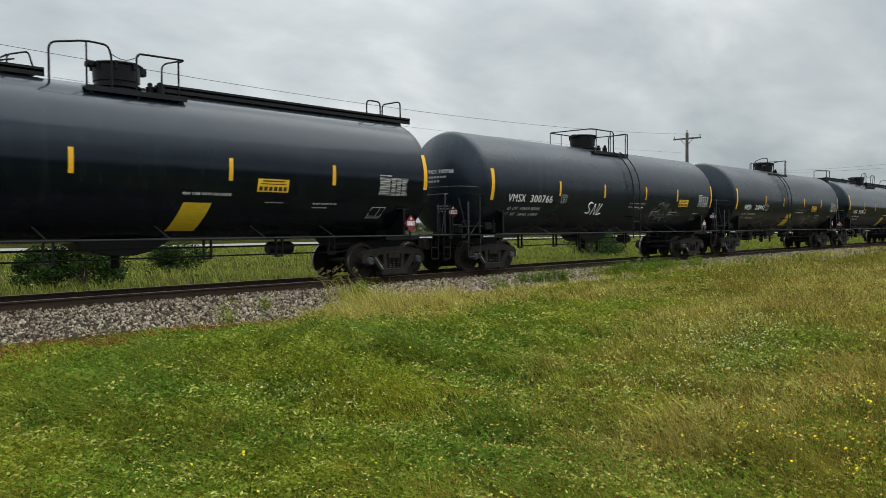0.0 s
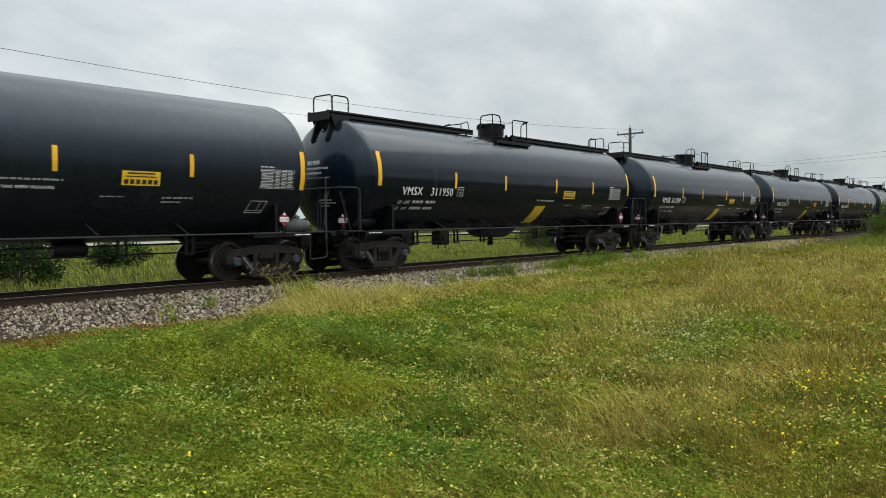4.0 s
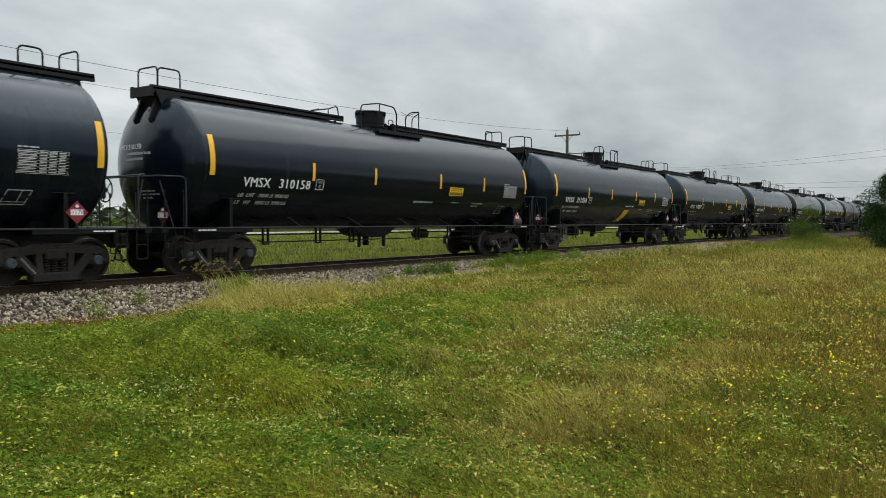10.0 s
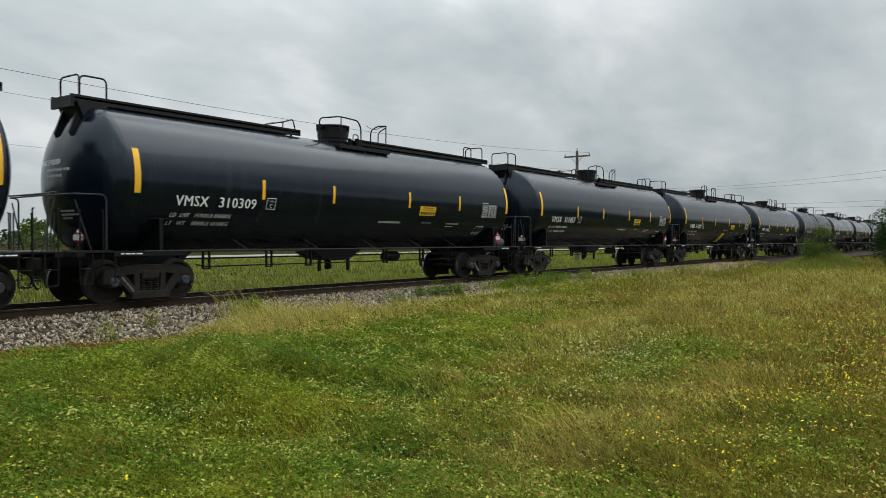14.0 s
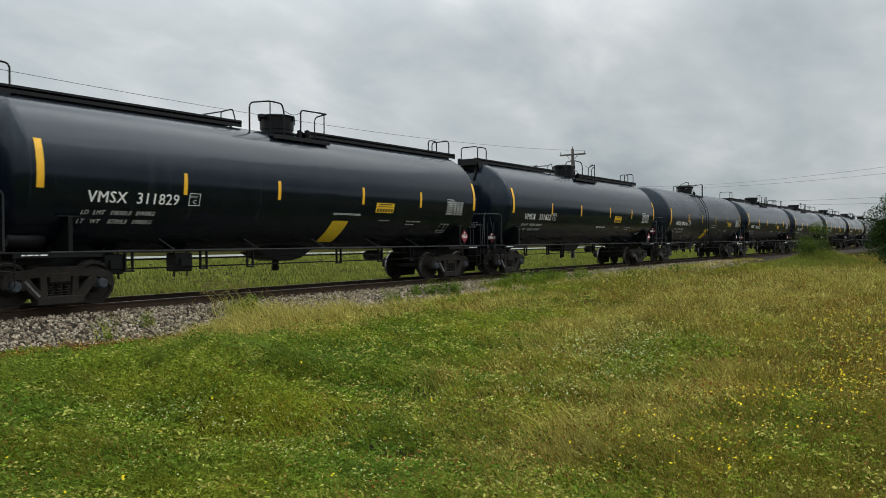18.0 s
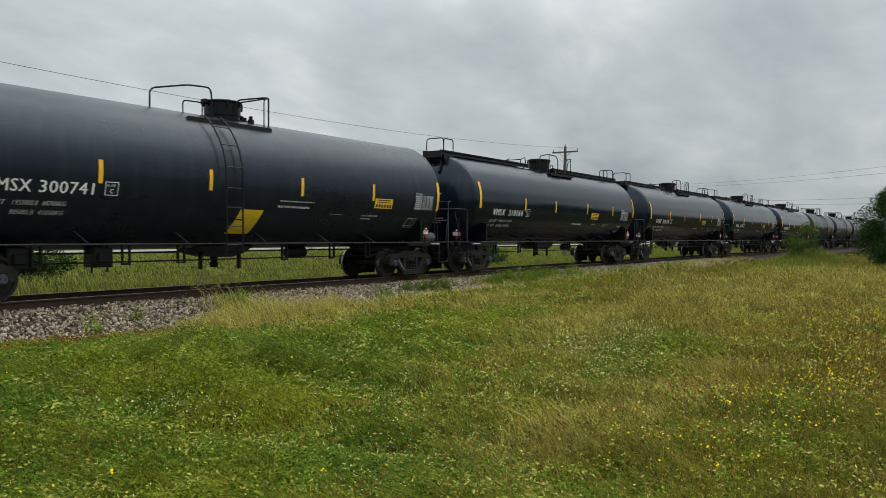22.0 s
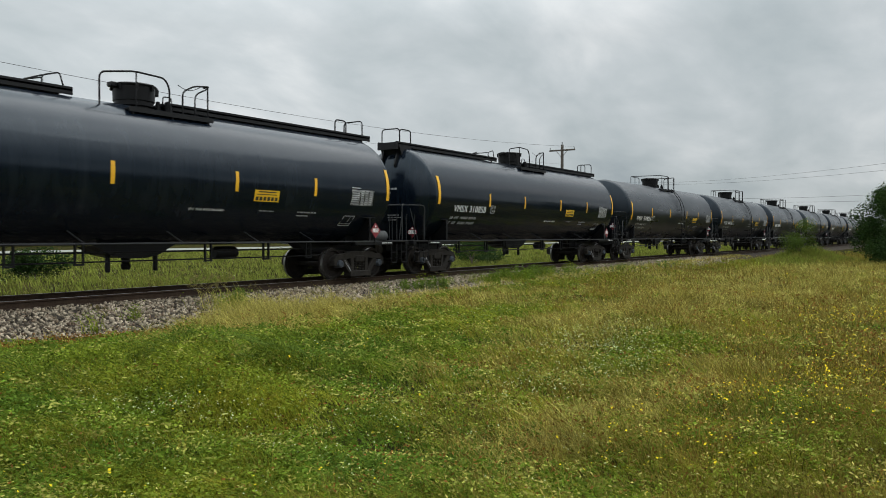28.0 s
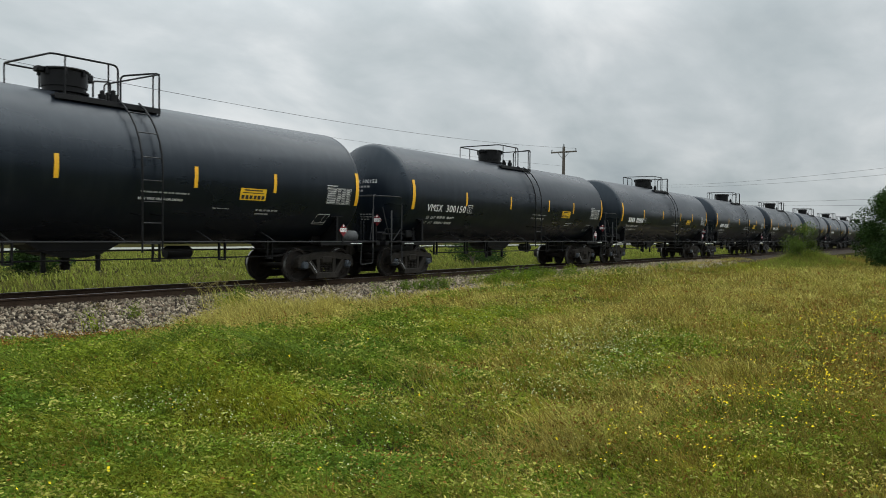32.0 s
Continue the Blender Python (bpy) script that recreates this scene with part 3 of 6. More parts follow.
def sill_mesh(end):
    """Draft sill under one end of the tank, with its saddle."""
    bm = bmesh.new()
    s = end
    box(bm, s * 5.7, s * 8.72, -0.20, 0.20, 0.78, 1.14, 0.02)
    prism(bm, [(s * 5.2, 1.10), (s * 5.6, 0.80), (s * 5.6, 1.12)], -0.2, 0.2)
    for sy in (-1, 1):
        v = [bm.verts.new(p) for p in ((s * 6.62, 0, 0.98), (s * 6.62, sy * 0.80, 1.06), (s * 6.62, sy * 0.85, 1.32), (s * 6.62, 0, 1.2))]
        w = [bm.verts.new((p.co.x + s * 0.46, p.co.y, p.co.z)) for p in v]
        bm.faces.new(v), bm.faces.new(w[::-1])
        for i in range(4):
            j = (i + 1) % 4
            bm.faces.new((v[i], v[j], w[j], w[i]))
    return finish(bm, "draft_sill", M["black"])


def bolster_arm_mesh():
    """Web and flange that carry the tank on its bolster, at one side."""
    bm = bmesh.new()
    ys = [-0.75 - 0.10 * k for k in range(8)]
    arc = [(y, TANK_Z - math.sqrt(TANK_R ** 2 - y * y) - 0.004) for y in ys]
    web = [(-0.75, 0.98), (-1.46, 1.04), (-1.46, 1.84)] + [q for q in arc[::-1] if q[1] < 1.88]
    a = [bm.verts.new((-0.02, y, z)) for y, z in web]
    b = [bm.verts.new((0.02, y, z)) for y, z in web]
    bm.faces.new(a), bm.faces.new(b[::-1])
    for i in range(len(a)):
        j = (i + 1) % len(a)
        bm.faces.new((a[i], a[j], b[j], b[i]))
    box(bm, -0.045, 0.045, -1.50, -1.46, 1.06, 1.84, 0.008)
    box(bm, -0.26, 0.22, -1.49, -1.38, 1.842, 1.862)
    return finish(bm, "bolster_arm", M["black"])


def valve_box_mesh():
    """Brake valve case that hangs under the tank."""
    bm = bmesh.new()
    box(bm, -0.24, 0.24, -0.20, 0.20, 0.62, 1.06, 0.03)
    box(bm, -0.14, 0.14, -0.26, -0.20, 0.72, 0.94, 0.02)
    for x in (-0.18, 0.18):
        tube(bm, [(x, -0.05, 0.5), (x, -0.05, 1.2)], 0.025, 6)
    return finish(bm, "valve_box", M["black"])


def coupler_mesh():
    bm = bmesh.new()
    box(bm, 8.60, 8.88, -0.08, 0.08, 0.76, 0.92, 0.02)
    prism(bm, [(8.84, 0.70), (9.00, 0.66), (9.11, 0.70), (9.11, 1.00), (9.00, 1.02), (8.84, 0.98)], -0.16, 0.12)
    box(bm, 8.98, 9.16, -0.20, -0.08, 0.70, 1.00, 0.03)
    bmesh.ops.bevel(bm, geom=bm.edges[:], offset=0.012, segments=1, affect="EDGES", clamp_overlap=True)
    return finish(bm, "coupler", M["truck"])


def hose_mesh():
    bm = bmesh.new()
    tube(bm, rounded([(8.70, -0.32, 0.78), (8.86, -0.34, 0.60), (8.98, -0.30, 0.34), (9.08, -0.22, 0.36)], 0.1), 0.022, 7)
    return finish(bm, "air_hose", M["black"], True)


def end_rail_mesh(top, leg):
    """Crossover handrail round one end platform."""
    bm = bmesh.new()
    tube(bm, rounded([(leg, -1.46, 1.16), (leg, -1.46, top), (-8.86, -1.34, top), (-8.92, 0.0, top), (-8.86, 1.40, top), (-8.62, 1.46, top), (-8.62, 1.46, 1.16)], 0.13), 0.019, 7)
    return finish(bm, "end_handrail", M["pipe"], True)


def platform_mesh():
    bm = bmesh.new()
    box(bm, -8.92, -8.10, -1.50, -0.26, 1.10, 1.15, 0.01)
    box(bm, -8.92, -8.10, 0.26, 1.50, 1.10, 1.15, 0.01)
    box(bm, -8.92, -8.74, -1.50, 1.50, 1.02, 1.14, 0.01)
    return finish(bm, "end_platform", M["black"])


def step_mesh():
    """A bent grab bar that runs down into a stirrup step."""
    bm = bmesh.new()
    tube(bm, rounded([(0, 0, 1.98), (0.03, 0, 1.98), (0.03, 0, 0.46), (0.30, 0, 0.46), (0.30, 0, 1.12)], 0.05), 0.017, 6)
    tube(bm, [(0.03, 0, 0.78), (0.30, 0, 0.78)], 0.014, 6)
    return finish(bm, "stirrup_step", M["black"], True)


def flat_step_mesh():
    """A stirrup step hung from a broad flat bar."""
    bm = bmesh.new()
    box(bm, 0.0, 0.07, -0.012, 0.012, 0.95, 2.10, 0.006)
    tube(bm, rounded([(0.02, 0, 0.95), (0.0, -0.03, 0.48), (0.56, -0.03, 0.44), (0.56, 0, 1.12)], 0.06), 0.017, 6)
    return finish(bm, "stirrup_step", M["pipe"], True)


def strut_mesh():
    bm = bmesh.new()
    tube(bm, [(-8.90, -0.60, 1.15), (-8.90, -0.60, 1.95), (-8.90, -0.48, 1.95), (-8.90, -0.48, 1.15)], 0.015, 6)
    return finish(bm, "end_strut", M["pipe"], True)


def brace_mesh(side):
    bm = bmesh.new()
    tube(bm, [(-8.55, side * -1.40, 1.15), (-8.84, side * -1.30, 2.20)], 0.016, 6)
    return finish(bm, "end_brace", M["pipe"], True)


def brake_gear_mesh():
    """Pipes, levers and a small valve that lie on the platform under the head."""
    bm = bmesh.new()
    tube(bm, [(-8.75, -1.20, 1.36), (-7.95, -1.22, 1.38), (-7.05, -1.22, 1.36)], 0.028, 7)
    tube(bm, rounded([(-8.40, -1.05, 1.15), (-8.40, -1.05, 1.55), (-7.75, -1.05, 1.50), (-7.60, -1.05, 1.20)], 0.10), 0.02, 6)
    box(bm, -7.62, -7.30, -1.32, -1.05, 1.26, 1.50, 0.03)
    turned(bm, [(1.18, 0.10), (1.46, 0.10), (1.50, 0.06), (1.60, 0.05)], "z", 10, (-7.10, -1.18, 0))
    box(bm, -8.62, -8.42, -1.12, -0.82, 1.16, 1.44, 0.03)
    tube(bm, [(-8.30, -1.30, 1.16), (-7.85, -1.25, 1.52)], 0.02, 6)
    return finish(bm, "brake_gear", M["black"])


def brake_wheel_mesh():
    bm = bmesh.new()
    tube(bm, [(0, 0.27 * math.cos(q), 0.27 * math.sin(q)) for q in (k * math.pi / 10 for k in range(20))], 0.017, 6, True)
    for k in range(5):
        q = k * 2 * math.pi / 5
        tube(bm, [(0.03, 0, 0), (0, 0.27 * math.cos(q), 0.27 * math.sin(q))], 0.012, 5)
    tube(bm, [(-0.18, 0, 0), (0.05, 0, 0)], 0.035, 8)
    box(bm, -0.24, -0.06, -0.15, 0.15, -0.20, 0.18, 0.03)
    return finish(bm, "brake_wheel", M["black"])


def belly_mesh(kind):
    """Bottom outlet, its skid and the valve."""
    bm = bmesh.new()
    cx = -0.2
    prism(bm, [(cx - 1.1, 1.12), (cx + 1.1, 1.12), (cx + 0.62, 0.86), (cx + 0.25, 0.78), (cx - 0.25, 0.78), (cx - 0.62, 0.86)], -0.42, 0.42)
    turned(bm, [(0.50, 0.05), (0.50, 0.10), (0.62, 0.12), (0.64, 0.09), (0.80, 0.11)], "z", 14, (cx, 0, 0))
    if kind != "A":
        for x in (-0.62, 0.62):
            box(bm, cx + x - 0.05, cx + x + 0.05, -0.3, -0.2, 0.46, 0.9, 0.02)
    bmesh.ops.bevel(bm, geom=bm.edges[:], offset=0.02, segments=1, affect="EDGES", clamp_overlap=True)
    return finish(bm, "outlet_skid", M["black"])


def underpipe_mesh():
    bm = bmesh.new()
    tube(bm, rounded([(-5.6, -0.85, 0.80), (-5.4, -0.85, 0.73), (5.4, -0.85, 0.73), (5.6, -0.85, 0.80)], 0.1), 0.018, 6)
    return finish(bm, "brake_pipe", M["black"], True)


def train_line_mesh():
    bm = bmesh.new()
    tube(bm, [(-6.0, -0.75, 0.93), (6.0, -0.75, 0.93)], 0.022, 6)
    return finish(bm, "air_line", M["black"], True)


def hanger_mesh():
    bm = bmesh.new()
    for x in (-0.09, 0.09):
        box(bm, x - 0.018, x + 0.018, -0.88, -0.82, 0.68, 1.16)
    box(bm, -0.11, 0.11, -0.88, -0.82, 0.66, 0.70)
    return finish(bm, "pipe_hanger", M["black"])


def cylinder_mesh(mat):
    bm = bmesh.new()
    turned(bm, [(-0.36, 0.03), (-0.36, 0.13), (-0.30, 0.17), (0.30, 0.17), (0.36, 0.13), (0.36, 0.03)], "x", 20)
    return finish(bm, "air_tank", mat, True)


def side_rail_mesh():
    bm = bmesh.new()
    tube(bm, [(-7.4, -1.50, 1.13), (7.4, -1.50, 1.13)], 0.021, 7)
    return finish(bm, "side_rail", M["pipe"], True)


def bracket_mesh():
    bm = bmesh.new()
    p = on_tank(-0.10, 1.40, 0.0)
    tube(bm, [p, (0, -1.50, 1.13)], 0.016, 6)
    return finish(bm, "rail_bracket", M["pipe"], True)


def catwalk_mesh():
    bm = bmesh.new()
    box(bm, -8.42, -1.70, -0.40, 0.40, 4.42, 4.46)
    box(bm, 0.62, 8.29, -0.40, 0.40, 4.42, 4.46)
    box(bm, -8.42, -8.36, -0.42, 0.42, 4.24, 4.48)
    for x0, x1 in ((-8.42, -1.70), (0.62, 8.29)):
        for y in (-0.40, 0.36):
            box(bm, x0, x1, y, y + 0.04, 4.34, 4.51)
    for x in (-7.4, -5.6, -3.8, -2.0, 1.6, 3.4, 5.2, 7.0):
        for y in (-0.34, 0.30):
            box(bm, x - 0.03, x + 0.03, y, y + 0.04, 4.28, 4.42)
    prism(bm, [(-8.30, 4.40), (-7.55, 4.40), (-7.70, 4.10), (-8.10, 3.95)], -0.42, 0.42)
    for y in (-0.32, 0.22):
        prism(bm, [(7.80, 4.41), (7.20, 4.41), (7.22, 4.26), (7.50, 4.22)], y, y + 0.10)
    return finish(bm, "catwalk", M["grate"])


def hoop_mesh(w, h, along="x"):
    bm = bmesh.new()
    pts = [(-w / 2, 0, 0), (-w / 2, 0, h), (w / 2, 0, h), (w / 2, 0, 0)]
    if along == "y":
        pts = [(0, p[0], p[2]) for p in pts]
    tube(bm, rounded(pts, 0.13), 0.021, 7)
    return finish(bm, "grab_hoop", M["black"], True)


def hatch_mesh():
    bm = bmesh.new()
    turned(bm, [(4.16, 0.47), (4.34, 0.44), (4.34, 0.50), (4.38, 0.50), (4.38, 0.44), (4.47, 0.44), (4.47, 0.47), (4.80, 0.48), (4.80, 0.43)], "z", 40)
    return finish(bm, "hatch_housing", M["black"], True)


def lid_mesh():
    bm = bmesh.new()
    turned(bm, [(4.805, 0.44), (4.805, 0.50), (4.84, 0.51), (4.865, 0.48), (4.89, 0.32), (4.895, 0.05)], "z", 40)
    box(bm, -0.64, -0.48, -0.10, 0.10, 4.74, 4.86, 0.02)
    box(bm, 0.49, 0.64, -0.08, 0.08, 4.68, 4.86, 0.02)
    for k in range(8):
        a = k * math.pi / 4 + 0.35
        box(bm, 0.50 * math.cos(a) - 0.025, 0.50 * math.cos(a) + 0.025, 0.50 * math.sin(a) - 0.025, 0.50 * math.sin(a) + 0.025, 4.70, 4.85)
    return finish(bm, "hatch_lid", M["black"], True)


def small_fittings_mesh():
    bm = bmesh.new()
    r, h = 0.09, 0.17
    turned(bm, [(4.20, r), (4.34 + h * 0.5, r), (4.34 + h * 0.5, r * 0.6), (4.34 + h, r * 0.6), (4.36 + h, r * 0.2)], "z", 12)
    return finish(bm, "valve", M["black"], True)


def chain_mesh():
    bm = bmesh.new()
    tube(bm, [(0.48 * u, -0.75 - 0.2 * u, 4.90 - 0.10 * math.sin(math.pi * u)) for u in (k / 10 for k in range(11))], 0.009, 5)
    return finish(bm, "chain", M["pipe"], True)


def top_platform_mesh(x0, x1, y):
    bm = bmesh.new()
    z = 4.12
    box(bm, x0, x1, y, y + 0.42, z, z + 0.03)
    box(bm, x0, x1, y - 0.02, y + 0.02, z - 0.05, z + 0.06)
    k = int((x1 - x0) / 0.10)
    for i in range(k):
        x = x0 + (i + 0.5) * (x1 - x0) / k
        box(bm, x - 0.012, x + 0.012, y, y + 0.42, z + 0.03, z + 0.045)
    for x in (x0 + 0.12, (x0 + x1) / 2, x1 - 0.12):
        box(bm, x - 0.03, x + 0.03, y + 0.02, y + 0.30, 3.86, z)
    return finish(bm, "top_platform", M["grate"])


def loop_rail(bm):
    """Low bent rail at the hatch end of the walkway."""
    tube(bm, rounded([(-2.36, -0.38, 4.50), (-2.36, -0.38, 4.66), (-1.98, -0.38, 4.78), (-1.90, -0.38, 4.50)], 0.07), 0.018, 6)
    tube(bm, rounded([(-2.36, -0.38, 4.66), (-2.36, 0.38, 4.66), (-1.98, 0.38, 4.76)], 0.07), 0.018, 6)


def guard_a_mesh():
    """Bent guard rails beside the hatch, with the ladder opening to its other side."""
    bm = bmesh.new()
    tube(bm, rounded([(-1.74, -0.75, 4.12), (-1.74, -0.75, 4.95), (-1.03, -0.75, 5.09), (-0.60, -0.75, 5.07), (-0.53, -0.75, 4.85), (-0.53, -0.75, 4.12)], 0.15), 0.022, 7)
    tube(bm, [(-1.03, -0.75, 5.08), (-1.03, -0.75, 4.14)], 0.018, 6)
    tube(bm, rounded([(-0.10, -0.95, 4.12), (-0.10, -0.95, 4.95), (0.97, -0.95, 4.97), (0.97, -0.70, 4.97)], 0.12), 0.022, 7)
    tube(bm, [(0.82, -0.95, 4.96), (0.82, -0.95, 3.96)], 0.02, 6)
    tube(bm, rounded([(0.44, -0.95, 4.12), (0.44, -0.95, 4.81), (0.82, -0.95, 4.93)], 0.14), 0.019, 6)
    loop_rail(bm)
    return finish(bm, "guard_rail", M["black"], True)


def guard_e_mesh():
    """Guard rail that runs across the hatch, and a second one at the end of the platform."""
    bm = bmesh.new()
    tube(bm, rounded([(-1.30, -0.75, 4.12), (-1.30, -0.75, 4.88), (-0.45, -0.75, 5.03), (0.34, -0.75, 5.0), (0.48, -0.75, 4.80), (0.48, -0.75, 4.12)], 0.15), 0.022, 7)
    tube(bm, [(-0.40, -0.75, 5.01), (-0.40, -0.75, 4.14)], 0.018, 6)
    tube(bm, rounded([(0.70, -0.95, 4.12), (0.70, -0.95, 4.72), (1.02, -0.95, 4.90), (1.50, -0.95, 4.96), (1.50, -0.70, 4.96)], 0.12), 0.022, 7)
    tube(bm, [(1.43, -0.95, 4.95), (1.43, -0.95, 3.96)], 0.02, 6)
    tube(bm, rounded([(1.05, -0.95, 4.12), (1.05, -0.95, 4.70), (1.43, -0.95, 4.90)], 0.14), 0.019, 6)
    tube(bm, rounded([(0.62, -0.30, 4.40), (0.62, -0.30, 4.66), (0.86, -0.30, 4.66), (0.86, -0.30, 4.40)], 0.08), 0.016, 6)
    loop_rail(bm)
    return finish(bm, "guard_rail", M["black"], True)


def guard_b_mesh():
    """Bent rail round the hatch, reaching out over the platform."""
    bm = bmesh.new()
    tube(bm, rounded([(-2.50, -0.50, 4.2), (-2.50, -0.50, 4.78), (-1.45, -0.52, 5.02), (-0.76, -0.52, 5.06), (-0.70, -0.52, 4.2)], 0.16), 0.022, 7)
    tube(bm, rounded([(-1.62, -0.55, 4.2), (-1.62, -0.55, 4.62), (-1.05, -0.55, 4.64), (-1.05, -0.55, 4.2)], 0.10), 0.018, 6)
    return finish(bm, "guard_rail", M["black"], True)


def guard_c_mesh():
    bm = bmesh.new()
    tube(bm, rounded([(0.33, -0.95, 4.10), (0.33, -0.95, 4.98), (-1.13, -0.90, 4.98), (-1.19, 0.95, 4.98), (0.33, 0.95, 4.98), (0.33, 0.95, 4.10)], 0.14), 0.022, 7)
    for x, y in ((-1.17, 0.93), (-0.85, -0.92), (0.10, -0.95), (-0.40, 0.95)):
        tube(bm, [(x, y, 4.97), (x, y, 4.10)], 0.018, 6)
    return finish(bm, "guard_rail", M["black"], True)


def end_guard_mesh(x0, x1):
    bm = bmesh.new()
    for s in (-1, 1):
        tube(bm, rounded([(x0, s * 0.55, 4.15), (x0, s * 0.55, 4.86), (x1 - 0.1, s * 0.90, 4.98), (x1, s * 0.97, 4.98), (x1, s * 0.97, 4.02)], 0.1), 0.022, 7)
        tube(bm, rounded([(x1 - 0.16, s * 0.97, 4.10), (x1 - 0.16, s * 0.97, 4.92), (x1, s * 0.97, 4.97)], 0.08), 0.019, 6)
    tube(bm, [(x1, -0.97, 4.97), (x1, 0.97, 4.97)], 0.02, 6)
    return finish(bm, "end_guard", M["black"], True)


def side_ladder_mesh():
    bm = bmesh.new()
    xs = (-0.93, -0.43)
    zs = [4.12, 4.0, 3.8, 3.55, 3.3, 3.0, 2.7, 2.3, 1.95, 1.6, 1.25, 0.90]
    def spot(z):
        if z > TANK_Z:
            return on_tank(0, z, 0.14).y, on_tank(0, z, 0.14).z
        return -TANK_R - 0.14, z
    for x in xs:
        tube(bm, [(x, *spot(z)) for z in zs], 0.022, 6)
    for x in xs:
        tube(bm, [(x, -TANK_R - 0.14, 1.7), (x, -1.35, 1.75)], 0.016, 5)
    return finish(bm, "side_ladder", M["black"], True)


def rung_mesh(z):
    bm = bmesh.new()
    p = on_tank(0, z, 0.14) if z > TANK_Z else Vector((0, -TANK_R - 0.14, z))
    tube(bm, [(-0.93, p.y, p.z), (-0.43, p.y, p.z)], 0.013, 6)
    return finish(bm, "rung", M["pipe"], True)


def walkway_bracket_mesh():
    """Gusset that carries the overhang of the walkway on the head."""
    bm = bmesh.new()
    prism(bm, [(-8.16, 4.40), (-7.70, 4.40), (-7.84, 4.18), (head_x(0.3, 3.62, -1) - 0.01, 3.62), (head_x(0.3, 3.72, -1) - 0.09, 3.72)], -0.03, 0.03)
    return finish(bm, "walkway_bracket", M["black"])


def end_ladder_mesh():
    """Ladder up the head of the catwalk cars."""
    bm = bmesh.new()
    line = [(1.15, -8.46), (1.6, -8.48), (2.1, -8.62), (2.7, -8.66), (3.1, -8.64), (3.6, -8.54), (4.42, -8.38)]
    at = lambda z: float(np.interp(z, [a for a, b in line], [b for a, b in line]))
    for y in (-0.16, -0.62):
        tube(bm, [(b, y, a) for a, b in line], 0.015, 6)
    for k in range(9):
        z = 1.45 + k * 0.34
        tube(bm, [(at(z), -0.62, z), (at(z), -0.16, z)], 0.011, 6)
    return finish(bm, "end_ladder", M["black"], True)


def placard(parent, pos, rz, size=0.20):
    """A diamond hazard placard in its holder, with its unread number as a bar."""
    bm = bmesh.new()
    s = size
    prism(bm, [(0, -s), (s, 0), (0, s), (-s, 0)], -0.006, 0.006)
    p = part("placard", shared(("placard", size), lambda: finish(bm, "placard", M["red"])), None, parent, "red diamond placard", at=pose(*pos, 0, 0, rz))
    b2 = bmesh.new()
    box(b2, -0.135, 0.135, -0.011, -0.008, -0.055, 0.06)
    part("number_panel", shared("number_panel", lambda: finish(b2, "number_panel", M["white"])), None, p)
    def digits():
        me = letters("1170", 0.125, lambda u, v: Vector((u - 0.125, -0.014, v - 0.042)), bold=0.004)
        me.materials.append(M["ink"])
        return me
    tagged(part("placard_number", shared("digits", digits), None, p), kind="stuff")
    b3 = bmesh.new()
    prism(b3, [(0, 0.09), (0.04, 0.12), (0.0, 0.17), (-0.04, 0.12)], -0.012, -0.008)
    part("flame_mark", shared("flame_mark", lambda: finish(b3, "flame_mark", M["white"])), None, p)
    return p


def stripe(car, x, z0, z1, w=0.10, cols=1, off=0.006):
    part("reflective_stripe", paint([(x - w / 2, z0), (x + w / 2, z0), (x + w / 2, z1), (x - w / 2, z1)], 8, cols, off), M["yellow"], car)


def word_bars(seed, x0, x1, z0, z1, lines):
    """Writing too small to read, as rows of bars."""
    rnd, out = random.Random(seed), []
    for k in range(lines):
        h = (z1 - z0) / lines
        zb = z0 + k * h
        x = x0
        while x < x1 - 0.03:
            w = rnd.uniform(0.05, 0.16)
            out.append((x, min(x + w, x1), zb + 0.22 * h, zb + 0.8 * h))
            x += w + rnd.uniform(0.015, 0.04)
    return out


def set_radius(kind):
    global TANK_R
    TANK_R = 1.70 if kind == "B" else 1.65


